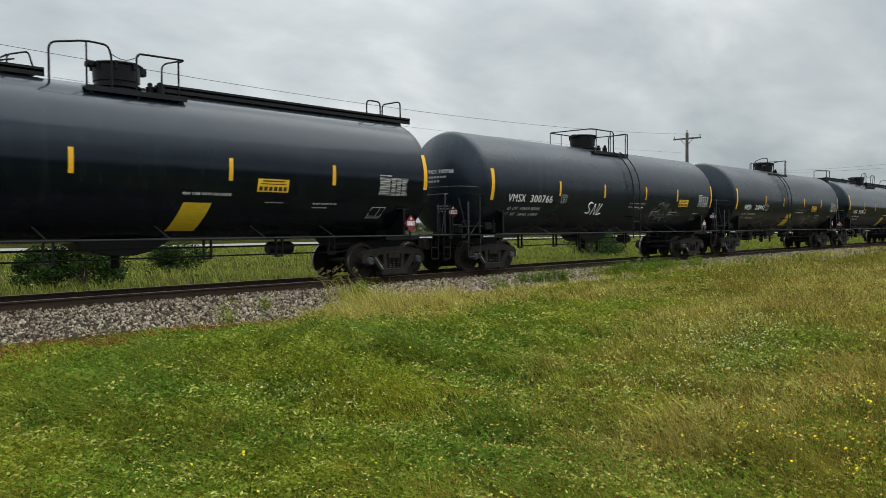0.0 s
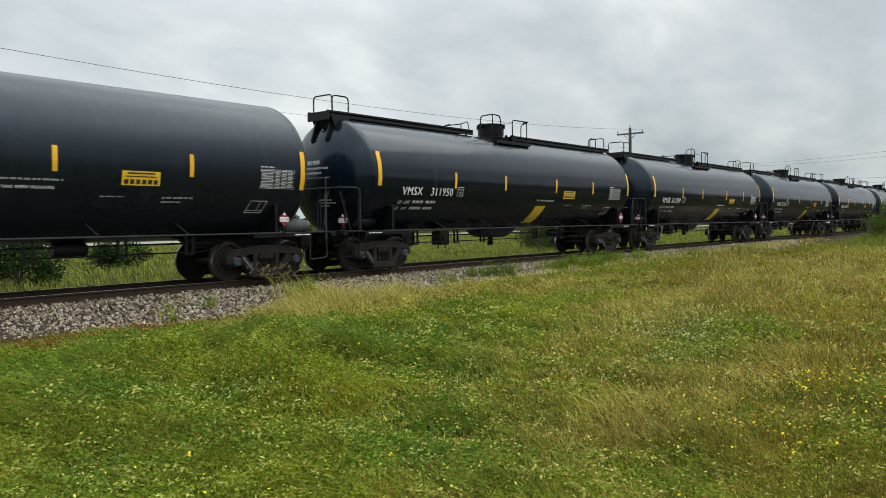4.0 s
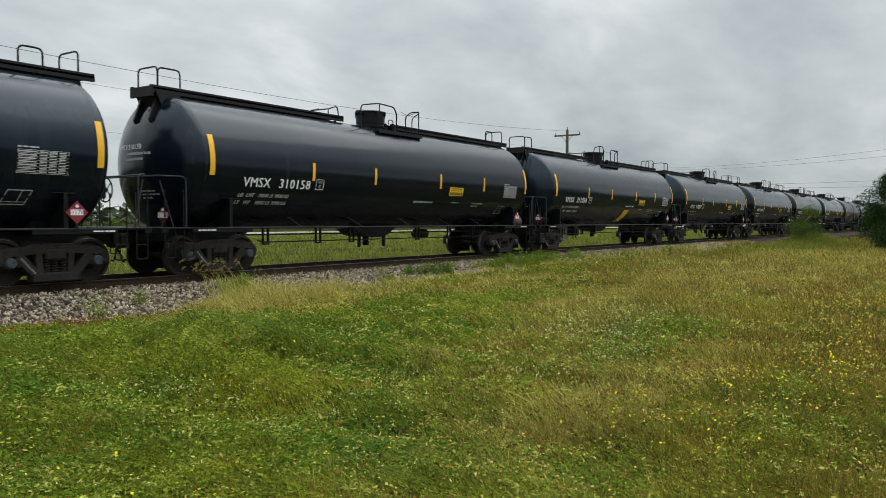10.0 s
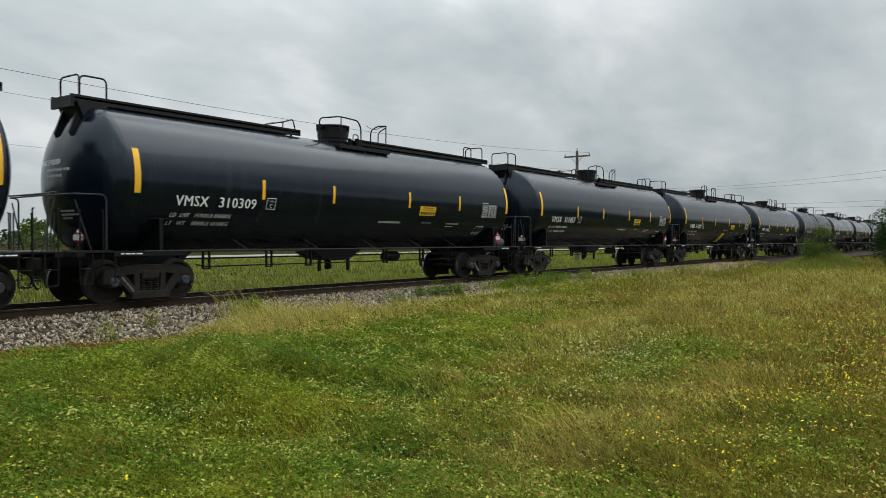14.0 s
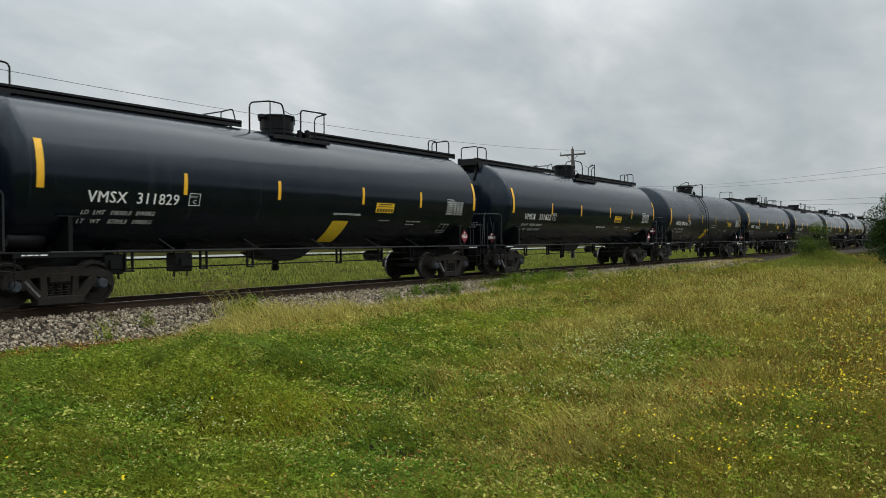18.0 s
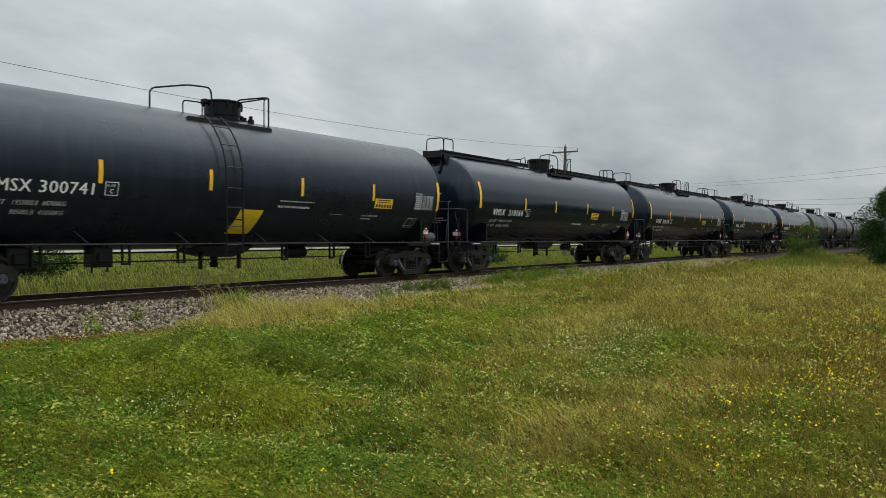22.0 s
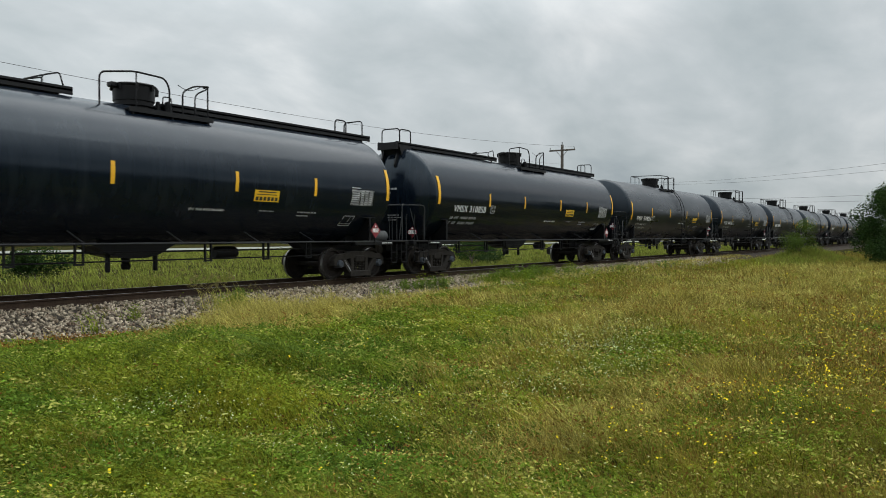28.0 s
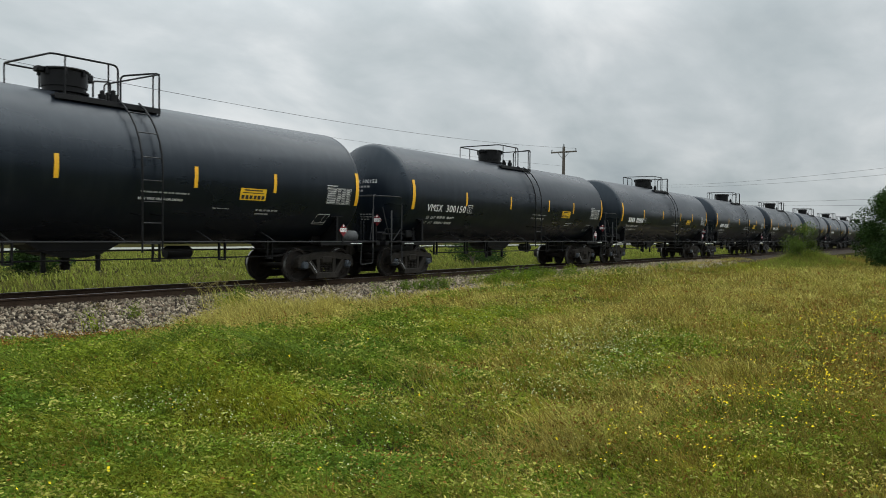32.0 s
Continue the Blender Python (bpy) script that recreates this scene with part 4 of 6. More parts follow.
def build_car(kind):
    """One tank car. Kind A has a walkway along its top and end ladders, kinds B and C a ladder on the side."""
    set_radius(kind)
    car = empty("tank_car")
    skin = M["tank"] if kind in "AE" else M["dull"]
    part("tank_shell", shared(("tank", TANK_R, skin.name), lambda: tank_mesh(skin)), None, car, "glossy black tank shell" if kind in "AE" else "dull black tank shell")
    for s in (-1, 1):
        part("head_band", shared(("band", TANK_R, skin.name), lambda: head_band_mesh(skin)), None, car, at=pose(-SHELL if s < 0 else SHELL_END, 0, 0))
        part("draft_sill", shared(("sill", s), lambda: sill_mesh(s)), None, car)
        flip = pose(0, 0, 0, 0, 0, 0 if s > 0 else 180)
        part("coupler", shared("coupler", coupler_mesh), None, car, at=flip)
        part("air_hose", shared("hose", hose_mesh), None, car, at=flip)
        back = pose(0, 0, 0, 0, 0, 0 if s < 0 else 180)
        part("end_handrail", shared(("endrail", kind), lambda: end_rail_mesh(2.31 if kind in "AE" else 2.55, -8.25 if kind in "AE" else -8.06)), None, car, at=back)
        part("end_platform", shared("platform", platform_mesh), None, car, at=back)
        part("end_strut", shared("strut", strut_mesh), None, car, at=back)
        for x, y in ((-8.86, -1.47), (-8.36, -1.47), (-8.86, 1.47), (-8.36, 1.47)) if kind in "AE" else ((-8.63, -1.47), (-8.63, 1.47)):
            part("stirrup_step", shared(("step", kind in "AE"), step_mesh if kind in "AE" else flat_step_mesh), None, car, at=back @ pose(x, y, 0))
        for m in (1, -1):
            part("end_brace", shared(("brace", m), lambda: brace_mesh(m)), None, car, at=back)
    add_truck(car, -6.98)
    add_truck(car, 6.98)
    part("brake_wheel", shared("brake_wheel", brake_wheel_mesh), None, car, "spoked hand-brake wheel", at=pose(8.47, -0.45, 1.98))
    for s in (-1, 1):
        for rz in (0, 180):
            part("bolster_arm", shared(("arm", TANK_R), bolster_arm_mesh), None, car, at=pose(s * 6.98, 0, 0, 0, 0, rz))
    if kind not in "AE":
        part("brake_gear", shared("brake_gear", brake_gear_mesh), None, car)
    if kind in "AB":
        for x in (-5.62, -3.82):
            part("valve_box", shared("valve_box", valve_box_mesh), None, car, at=pose(x, -0.62, 0))
    part("outlet_skid", shared(("belly", kind), lambda: belly_mesh(kind)), None, car)
    part("brake_pipe", shared("underpipe", underpipe_mesh), None, car)
    part("air_line", shared("train_line", train_line_mesh), None, car)
    for x in (-5.3, -3.3, -1.85, 1.5, 3.4, 5.0):
        part("pipe_hanger", shared("hanger", hanger_mesh), None, car, at=pose(x, 0, 0))
    if kind == "A":
        part("air_tank", shared("dark_tank", lambda: cylinder_mesh(M["black"])), None, car, at=pose(-7.62, -0.95, 1.38))
    else:
        part("air_tank", shared("air_tank", lambda: cylinder_mesh(M["grime"])), None, car, at=pose(7.95, -1.0, 1.29))
    part("brake_cylinder", shared("brake_cylinder", lambda: cylinder_mesh(M["black"])), None, car, at=pose(3.9 if kind == "A" else 2.6, -0.15, 0.85))
    for rz in (0, 180):
        part("side_rail", shared("side_rail", side_rail_mesh), None, car, "worn pale handrail", at=pose(0, 0, 0, 0, 0, rz))
    for x in (-4.55, -2.1, 0.3, 2.6, 4.6):
        part("rail_bracket", shared(("bracket", TANK_R), bracket_mesh), None, car, at=pose(x, 0, 0))
    hx = {"A": -0.10, "E": 0.04, "B": 0.08}.get(kind, -0.22)
    part("hatch_housing", shared("hatch", hatch_mesh), None, car, at=pose(hx, 0, 0))
    part("hatch_lid", shared("lid", lid_mesh), None, car, at=pose(hx, 0, 0))
    for x, y in ((0.52, -0.25), (0.75, -0.1), (0.66, -0.45), (1.0, 0.2)):
        part("valve", shared("valve", small_fittings_mesh), None, car, at=pose(x, y, 0))
    if kind in "AE":
        part("catwalk", shared("catwalk", catwalk_mesh), None, car, "dark steel walkway along the top")
        x0, x1 = (-1.15, 0.98) if kind == "A" else (-0.75, 1.55)
        part("top_platform", shared(("plat", kind), lambda: top_platform_mesh(x0, x1, -1.0)), None, car)
        part("guard_rail", shared(("guard", kind), guard_a_mesh if kind == "A" else guard_e_mesh), None, car)
        part("chain", shared("chain", chain_mesh), None, car, at=pose(-0.53 if kind == "A" else 0.72, 0, 0))
        for s in (-1, 1):
            x, w, h, xe = (6.90, 0.50, 0.36, 7.92) if s > 0 else (-7.90, 0.62, 0.44, -8.22)
            part("grab_hoop", shared(("hoop", w), lambda: hoop_mesh(w, h)), None, car, at=pose(x, -0.38, 4.50))
            part("grab_hoop", shared("hoopy", lambda: hoop_mesh(0.76, 0.46, "y")), None, car, at=pose(xe, 0, 4.50))
        for y in (-0.30, 0.30):
            part("walkway_bracket", shared("walkway_bracket", walkway_bracket_mesh), None, car, at=pose(0, y, 0))
            part("walkway_bracket", shared("walkway_bracket", walkway_bracket_mesh), None, car, at=pose(-0.20, y, 0, 0, 0, 180))
        part("end_ladder", shared("end_ladder", end_ladder_mesh), None, car, at=pose(-0.20, 0, 0, 0, 0, 180))
        ends, ez = (-7.65, 7.65), (2.38, 3.33)
    else:
        x0, x1, lad = (-1.75, 0.9, -0.38) if kind == "B" else (-0.97, 1.50, 1.43)
        part("top_platform", shared(("plat", kind), lambda: top_platform_mesh(x0, x1, -0.98)), None, car)
        part("guard_rail", shared(("guard", kind), guard_b_mesh if kind == "B" else guard_c_mesh), None, car, at=pose(0.05 if kind == "B" else 0.13, 0, 0))
        part("end_guard", shared(("end_guard", kind), lambda: end_guard_mesh(0.1 if kind == "B" else 0.78, 0.81 if kind == "B" else 1.48)), None, car)
        part("side_ladder", shared(("side_ladder", TANK_R), side_ladder_mesh), None, car, at=pose(lad, 0, 0))
        for z in (3.86, 3.44, 2.94, 2.46, 2.0, 1.54, 1.10):
            part("rung", shared(("rung", z, TANK_R), lambda: rung_mesh(z)), None, car, "pale worn ladder rung", at=pose(lad, 0, 0))
        ends, ez = (-7.66, 7.66), (2.18, 3.12)
    for x in ends:
        stripe(car, x, *ez, w=0.15, cols=4, off=0.014)
    ox = {"A": 2.33, "E": 2.33, "B": 3.0, "C": 3.33, "D": 4.62}[kind]
    part("hotline_label", paint([(ox, 2.17), (ox + 0.84, 2.17), (ox + 0.84, 2.46), (ox, 2.46)], 4), M["orange"], car, "orange telephone label")
    tagged(part("label_print", patches([(ox + 0.05 + 0.13 * k, ox + 0.14 + 0.13 * k, 2.20, 2.29) for k in range(6)] + [(ox + 0.12, ox + 0.72, 2.40, 2.43), (ox + 0.08, ox + 0.76, 2.34, 2.36)], off=0.010), M["ink"], car), kind="stuff")
    # test data table
    tx = {"A": 5.98, "E": 5.98, "B": 6.4}.get(kind, 6.40)
    cells = []
    for r in range(7):
        for c in range(4):
            x = tx + 0.02 + (0 if c == 0 else 0.40 + 0.19 * (c - 1))
            cells.append((x, x + (0.34 if c == 0 else 0.14), 2.219 + 0.063 * r, 2.219 + 0.063 * r + 0.024))
    cells += [(tx, tx + 1.0, 2.195 + 0.063 * k, 2.203 + 0.063 * k) for k in range(8)] + [(tx + q, tx + q + 0.012, 2.195, 2.64) for q in (0.0, 0.375, 0.56, 0.75, 0.99)]
    cells += word_bars(3, tx, tx + 0.4, 2.67, 2.72, 1)
    tagged(part("data_table", patches(cells, 1), M["faded"], car, "white stencilled test table"), kind="stuff")
    # tilted square of white outlines
    sx, sz = (5.80, 1.60) if kind in "AE" else (6.15, 1.62)
    bm = bmesh.new()
    lean = lambda u, v: on_tank(sx + u + 0.30 * v, sz + v, 0.006)
    for u0, u1, v0, v1 in ((0, 0.48, 0, 0.018), (0, 0.48, 0.05, 0.062), (0, 0.48, 0.27, 0.288), (0, 0.018, 0.018, 0.27), (0.462, 0.48, 0.018, 0.27), (0.29, 0.305, 0.062, 0.27)):
        bm.faces.new([bm.verts.new(lean(*q)) for q in ((u0, v0), (u1, v0), (u1, v1), (u0, v1))])
    tagged(part("stencil_box", bm, M["faded"], car), kind="stuff")
    if kind == "E":
        tank_letters("VENT TANK WHEN UNLOADING", 0.08, 0.45, 1.90, M["white"], car, fit=1.05)
    else:
        tank_letters("VENT TANK WHEN UNLOADING", 0.08, 0.55, 2.06, M["white"], car, fit=1.15)
    tagged(part("small_writing", patches((word_bars(11, 0.60, 1.85, 2.20, 2.26, 1) if kind not in "AE" else []) + word_bars(12, 2.6, 3.1, 1.92, 1.96, 1) +
                                  word_bars(14, 3.95, 4.7, 1.90, 1.97, 1) + word_bars(15, 3.95, 4.4, 1.82, 1.87, 1)), M["grey"], car), kind="stuff")
    bm = bmesh.new()
    for x0, x1, z0, z1 in word_bars(21, -7.95, -7.40, 1.055, 1.10, 1):
        box(bm, x0, x1, -1.512, -1.50, z0, z1)
    for x0, x1, z0, z1 in word_bars(22, 7.55, 8.05, 1.055, 1.10, 1):
        box(bm, x0, x1, -1.512, -1.50, z0, z1)
    tagged(part("sill_writing", bm, M["white"], car), kind="stuff")
    for x0 in (-8.10, 6.30):
        bm = bmesh.new()
        box(bm, x0, x0 + 1.8, -1.50, -1.44, 1.02, 1.14, 0.008)
        part("side_plate", bm, M["black"], car)
    lx, ly, lz = (-8.80, -1.36, 1.42) if kind in "AE" else (-8.72, -0.98, 1.80)
    placard(car, (lx, ly, lz), -80, 0.185)
    placard(car, (7.18, -1.54, 1.46), 0, 0.235 if kind in "AE" else 0.185)
    for x, y in ((lx, ly + 0.02), (7.18, -1.53)):
        bm = bmesh.new()
        box(bm, x - 0.03, x + 0.03, y, y + 0.03, 1.08, 1.40 if x > 0 else lz - 0.05)
        part("placard_post", bm, M["black"], car)
    # writing on the head that faces up the line
    bm = bmesh.new()
    for k, (z, w, h) in enumerate(((2.86, 0.85, 0.06), (2.73, 0.70, 0.06), (1.98, 0.40, 0.04), (1.90, 0.55, 0.04), (1.82, 0.35, 0.04))):
        y = 0.45 if k < 2 else -0.05
        while w > 0:
            a = 0.09
            v = [bm.verts.new((head_x(yy, zz2, -1) - 0.012, yy, zz2)) for yy, zz2 in ((y, z), (y - a, z), (y - a, z + h), (y, z + h))]
            bm.faces.new(v)
            y -= a + 0.03
            w -= a + 0.03
    tagged(part("head_writing", bm, M["grey"], car), kind="stuff")
    return car


def head_number(car, text, y0):
    me = letters(text, 0.17, lambda u, v: Vector((head_x(y0 - u, 3.0 + v, -1) - 0.012, y0 - u, 3.0 + v)))
    me.materials.append(M["white"])
    part("head_lettering", me, None, car)


def yellow_patch(car, kind):
    x, w, lo = (-0.76, 0.74, 1.38) if kind == "B" else (0.48, 0.66, 1.30)
    slant = 0.14
    part("yellow_panel", paint([(x, lo), (x + w, lo), (x + w + slant, lo + 0.60), (x + slant, lo + 0.60)], 10, 1), M["patch"], car, "yellow slanted panel low on the tank")


PITCH = 18.1
FIRST = -1.9 - 8 * PITCH


DRIFT = (-0.15, -0.20, -0.08, 0.04, 0.07, 0.05, 0.04, -0.03, -0.02, -0.01, -0.07, -0.08, -0.06, -0.165, -0.30, -0.43, -0.555)


def shift(t):
    """How far the train has run, in metres, from where it is at 16 s; its speed wavers a little."""
    return -(9.543 * (t - 16) - 0.00652 * (t - 16) ** 2) + float(np.interp(t, np.arange(17) * 2.0, DRIFT))


# one line a car: kind, number, load and light weights, where the number starts, the four stripes on the side, marks, play in the coupler
TRAIN = []


def coupled(kind, number="", load="", light="", nx=-5.55, stripes=None, marks="", slack=0.0):
    usual = (-4.30, -1.55, 1.75, 4.55) if kind in "AE" else (-4.50, -1.30, 2.00, 4.45)
    TRAIN.append((kind, number, load, light, nx, stripes or usual, marks, slack))


coupled("A", stripes=(-4.30, -1.71, 1.64, 4.48), marks="PN", slack=-0.12)
coupled("D", "300766", "195400LB  88650KG", " 90600LB  41100KG", -5.73, (-4.10, -1.28, 1.76, 4.41), "G")
coupled("B", "300942", "195200 LB 88500 KG", " 90800 LB 41200 KG", -5.39, (-4.07, -1.54, 1.68, 4.57), "PN")
coupled("A", "311950", nx=-5.42, stripes=(-4.26, -1.55, 1.75, 4.55), marks="P")
coupled("A", "311259", "198300LB   89900 KG", " 87700LB   39800 KG", -5.64, (-4.37, -1.74, 1.82, 4.64), "P")
coupled("A", "311265", "197700LB   89650KG", " 88300LB   40050KG", -5.63, (-4.42, -1.50, 1.72, 4.65), "P")
coupled("E", "310158", "198000 LB  89800 KG", " 88000 LB  39900 KG", -5.51, (-4.27, -1.65, 1.76, 4.52))
coupled("A", "311054", "198000LB   89800KG", " 88000LB   39900KG", -5.51, (-4.29, -1.50, 1.77, 4.69), "PN")
coupled("E", "310309", "197600LB 89600KG", " 88400LB 40100KG", -5.51, (-4.16, -1.64, 1.76, 4.53))
coupled("E", "311457", stripes=(-4.30, -1.55, 1.60, 4.55))
coupled("A", "311829", "198300LB   89900KG", " 87700LB   39800KG", -5.58, (-4.37, -1.54, 1.72, 4.51), "PN")
coupled("E", "311622", "197700LB  89650 KG", " 88300LB  40050 KG", -5.50, (-4.40, -1.55, 1.72, 4.48))
coupled("B", "300741", "195500LB  88700KG", " 90500LB  41050KG", -5.67, (-4.41, -1.64, 1.35, 4.31), "PLN")
coupled("E", "310164", "197900 LB  89750 KG", " 88100LB  39950 KG", -5.51, (-4.21, -1.48, 1.83, 4.87))
coupled("E", "310178", "197500LB  89550 KG", " 88500LB  40150 KG", -5.55, (-4.32, -1.53, 1.78, 4.54))
coupled("E", "311700", "197900LB  89750 KG", " 88100LB  39950 KG", -5.64, (-4.45, -1.56, 1.75, 4.49))
coupled("E", "310858", "198400LB  89950 KG", " 87600LB  39750 KG", -5.68)
coupled("C", "300021", "194800LB  88350 KG", " 91200LB  41350 KG", -5.85)
coupled("C", "300150", nx=-5.75)
for k in range(9):
    coupled("C")
CARS = []


def graffiti(car):
    def stroke(bm, pts, r):
        pts = [on_tank(x, z, 0.004) for x, z in pts]
        tube(bm, rounded(pts, 0.05, 3), r, 5)
    bm = bmesh.new()
    # three large letters, drawn with single strokes of the can
    stroke(bm, [(-1.96, 2.17), (-2.06, 2.22), (-2.20, 2.17), (-2.22, 2.06), (-2.06, 1.98), (-2.04, 1.88), (-2.14, 1.82), (-2.30, 1.86)], 0.024)
    stroke(bm, [(-1.89, 1.78), (-1.78, 2.19), (-1.66, 1.77), (-1.50, 2.18)], 0.022)
    stroke(bm, [(-1.34, 2.18), (-1.54, 1.78), (-1.26, 1.84)], 0.022)
    part("graffiti", bm, M["white"], car, "white sprayed letters")
    # a tag of thin loops and spikes
    bm = bmesh.new()
    thin = [[(2.42, 1.88), (2.62, 1.96), (2.50, 1.72)], [(2.44, 1.74), (2.64, 1.84), (2.52, 2.02), (2.50, 1.84)], [(2.58, 2.06), (2.80, 1.98), (2.66, 1.84), (2.86, 1.78)],
            [(2.80, 2.14), (2.86, 1.72), (2.96, 1.96), (2.78, 2.02)], [(2.96, 2.16), (2.92, 1.80), (3.12, 1.74)], [(3.02, 1.98), (3.16, 2.06), (3.20, 1.86), (3.06, 1.80), (3.02, 1.96)],
            [(3.26, 2.22), (3.22, 1.76)], [(3.14, 2.26), (3.24, 2.34), (3.32, 2.26), (3.20, 2.20)], [(3.38, 2.34), (3.30, 1.80), (3.44, 1.72)],
            [(3.46, 2.22), (3.42, 1.82), (3.60, 2.18), (3.56, 1.80)], [(3.66, 1.80), (3.74, 2.24), (3.60, 2.04), (3.86, 2.00)], [(3.80, 2.28), (3.90, 1.74), (3.96, 2.06)],
            [(3.92, 2.08), (4.24, 1.94), (3.94, 1.82)], [(2.90, 2.20), (3.10, 2.30), (3.40, 2.20), (3.70, 2.26)], [(2.96, 1.64), (3.40, 1.74), (3.90, 1.70)], [(3.42, 1.66), (3.62, 1.70), (3.54, 1.56), (3.66, 1.58)]]
    for s in thin:
        stroke(bm, s, 0.011)
    part("graffiti_tag", bm, M["tag"], car, "grey sprayed scrawl")


def build_train():
    first = {k: build_car(k) for k in "AEBCD"}
    used = set()
    for i, (kind, *rest) in enumerate(TRAIN):
        at = pose(FIRST + PITCH * i + rest[-1] + shift(0.0), TRACK_Y, 0)
        if kind in used:
            car = copy_thing(first[kind], at)
        else:
            car = first[kind]
            car.matrix_basis = at
            used.add(kind)
        CARS.append((car, kind, *rest))
    for car, kind, number, load, light, nx, stripes, marks, slack in CARS:
        set_radius(kind)
        for x in stripes:
            stripe(car, x, 2.385, 2.87)
        px = stripes[0] + 0.12
        tagged(part("plate_box", patches([(px, px + 0.30, 2.15, 2.165), (px, px + 0.30, 2.415, 2.43), (px, px + 0.015, 2.15, 2.43), (px + 0.285, px + 0.30, 2.15, 2.43)]), M["white"], car), kind="stuff")
        tank_letters("PLATE", 0.065, px + 0.04, 2.33, M["white"], car)
        tank_letters("C", 0.13, px + 0.105, 2.195, M["white"], car)
        vx = -6.85 if kind in "CD" else -6.68
        tank_letters("LD", 0.13, -6.76, 1.90, M["faded"], car, slant=0.25)
        tank_letters("LMT", 0.13, -6.50, 1.90, M["faded"], car, slant=0.25)
        tank_letters("LT", 0.13, -6.80, 1.72, M["faded"], car, slant=0.25)
        tank_letters("WT", 0.13, -6.52, 1.72, M["faded"], car, slant=0.25)
        if load:
            tank_letters(load, 0.13, -6.12, 1.90, M["faded"], car, "weight_stencil", fit=1.05, slant=0.25)
            tank_letters(light, 0.13, -6.16, 1.72, M["faded"], car, "weight_stencil", fit=1.05, slant=0.25)
        else:
            tagged(part("weight_stencil", patches(word_bars(5, -6.12, -5.62, 1.89, 2.02, 1) + word_bars(6, -5.52, -5.1, 1.89, 2.02, 1) +
                                                  word_bars(7, -6.15, -5.65, 1.71, 1.84, 1) + word_bars(9, -5.55, -5.14, 1.71, 1.84, 1)), M["faded"], car), kind="stuff")
        if number:
            wide = 1.04 if number.startswith("311") else 1.22 if kind in "BCD" and number != "300741" else 1.12
            tank_letters("VMSX", 0.335, vx, 2.15, M["white"], car, "reporting_mark", "", fit=0.89)
            tank_letters(number, 0.335, nx, 2.15, M["white"], car, "car_number", "", fit=wide)
            head_number(car, "VMSX " + number, 0.90 if kind in "AE" else 0.32)
        else:
            part("number_stencil", patches([(-6.68 + 0.23 * k, -6.68 + 0.23 * k + 0.18, 2.15, 2.39) for k in range(4)] +
                                        [(-5.55 + 0.18 * k, -5.55 + 0.18 * k + 0.13, 2.15, 2.39) for k in range(6)]), M["white"], car)
        if "N" in marks:
            for ob in car.children:
                if ob.name.split(".")[0] == "brake_wheel":
                    ob.matrix_basis = pose(-8.66, -0.45, 1.98, 0, 0, 180)
                if ob.name.split(".")[0] == "end_ladder":
                    ob.matrix_basis = pose(0, 0, 0)
        if "L" in marks:
            for ob in car.children:
                if ob.name.split(".")[0] in ("hotline_label", "label_print"):
                    ob.location.x += 1.41
        if "P" in marks:
            yellow_patch(car, kind)
        if "G" in marks:
            graffiti(car)
        what = "black tank car with top walkway" if kind in "AE" else "black tank car with side ladder"
        extra = " and yellow slanted panel" if "P" in marks else " and sprayed white letters" if "G" in marks else ", coupled in a train"
        tagged(car, what + extra, "tank car", "cars of the train")

# ---- ground, track bed and track ----
def grid_mesh(name, xs, ys, height, mat):
    X, Y = np.meshgrid(xs, ys, indexing="ij")
    Z = height(X, Y)
    co = np.stack([X, Y, Z], -1).reshape(-1, 3)
    ny = len(ys)
    i, j = np.meshgrid(np.arange(len(xs) - 1), np.arange(ny - 1), indexing="ij")
    a = (i * ny + j).ravel()
    faces = np.stack([a, a + ny, a + ny + 1, a + 1], -1)
    return raw_mesh(name, co, faces, mat)


def raw_mesh(name, co, faces, mat, smooth=False):
    me = bpy.data.meshes.new(name)
    co, faces = np.asarray(co, np.float32), np.asarray(faces, np.int32)
    k = faces.shape[1]
    me.vertices.add(len(co)); me.vertices.foreach_set("co", co.ravel())
    me.loops.add(faces.size); me.loops.foreach_set("vertex_index", faces.ravel())
    me.polygons.add(len(faces)); me.polygons.foreach_set("loop_start", np.arange(0, faces.size, k, dtype=np.int32))
    me.update(calc_edges=True)
    me.materials.append(mat)
    if smooth:
        me.shade_smooth()
    return me


def wave(x, y, seed):
    """Smooth uneven field of about -1 to 1, some metres across."""
    r = np.random.RandomState(seed)
    out = np.zeros_like(x, dtype=float)
    for k in range(7):
        a, w = r.uniform(0, 2 * np.pi), r.uniform(0.25, 1.3) * (1 + k * 0.35)
        out += np.sin(w * (x * np.cos(a) + y * np.sin(a)) + r.uniform(0, 6.28)) / (1 + 0.5 * k)
    return out / 2.2


def ground_z(x, y):
    return FIELD_Z + 0.045 * wave(x * 0.9, y * 0.9, 3) * np.exp(-((np.hypot(x, y) / 80) ** 2)) - 0.10 * np.exp(-(((y - TRACK_Y) / 3.2) ** 2))


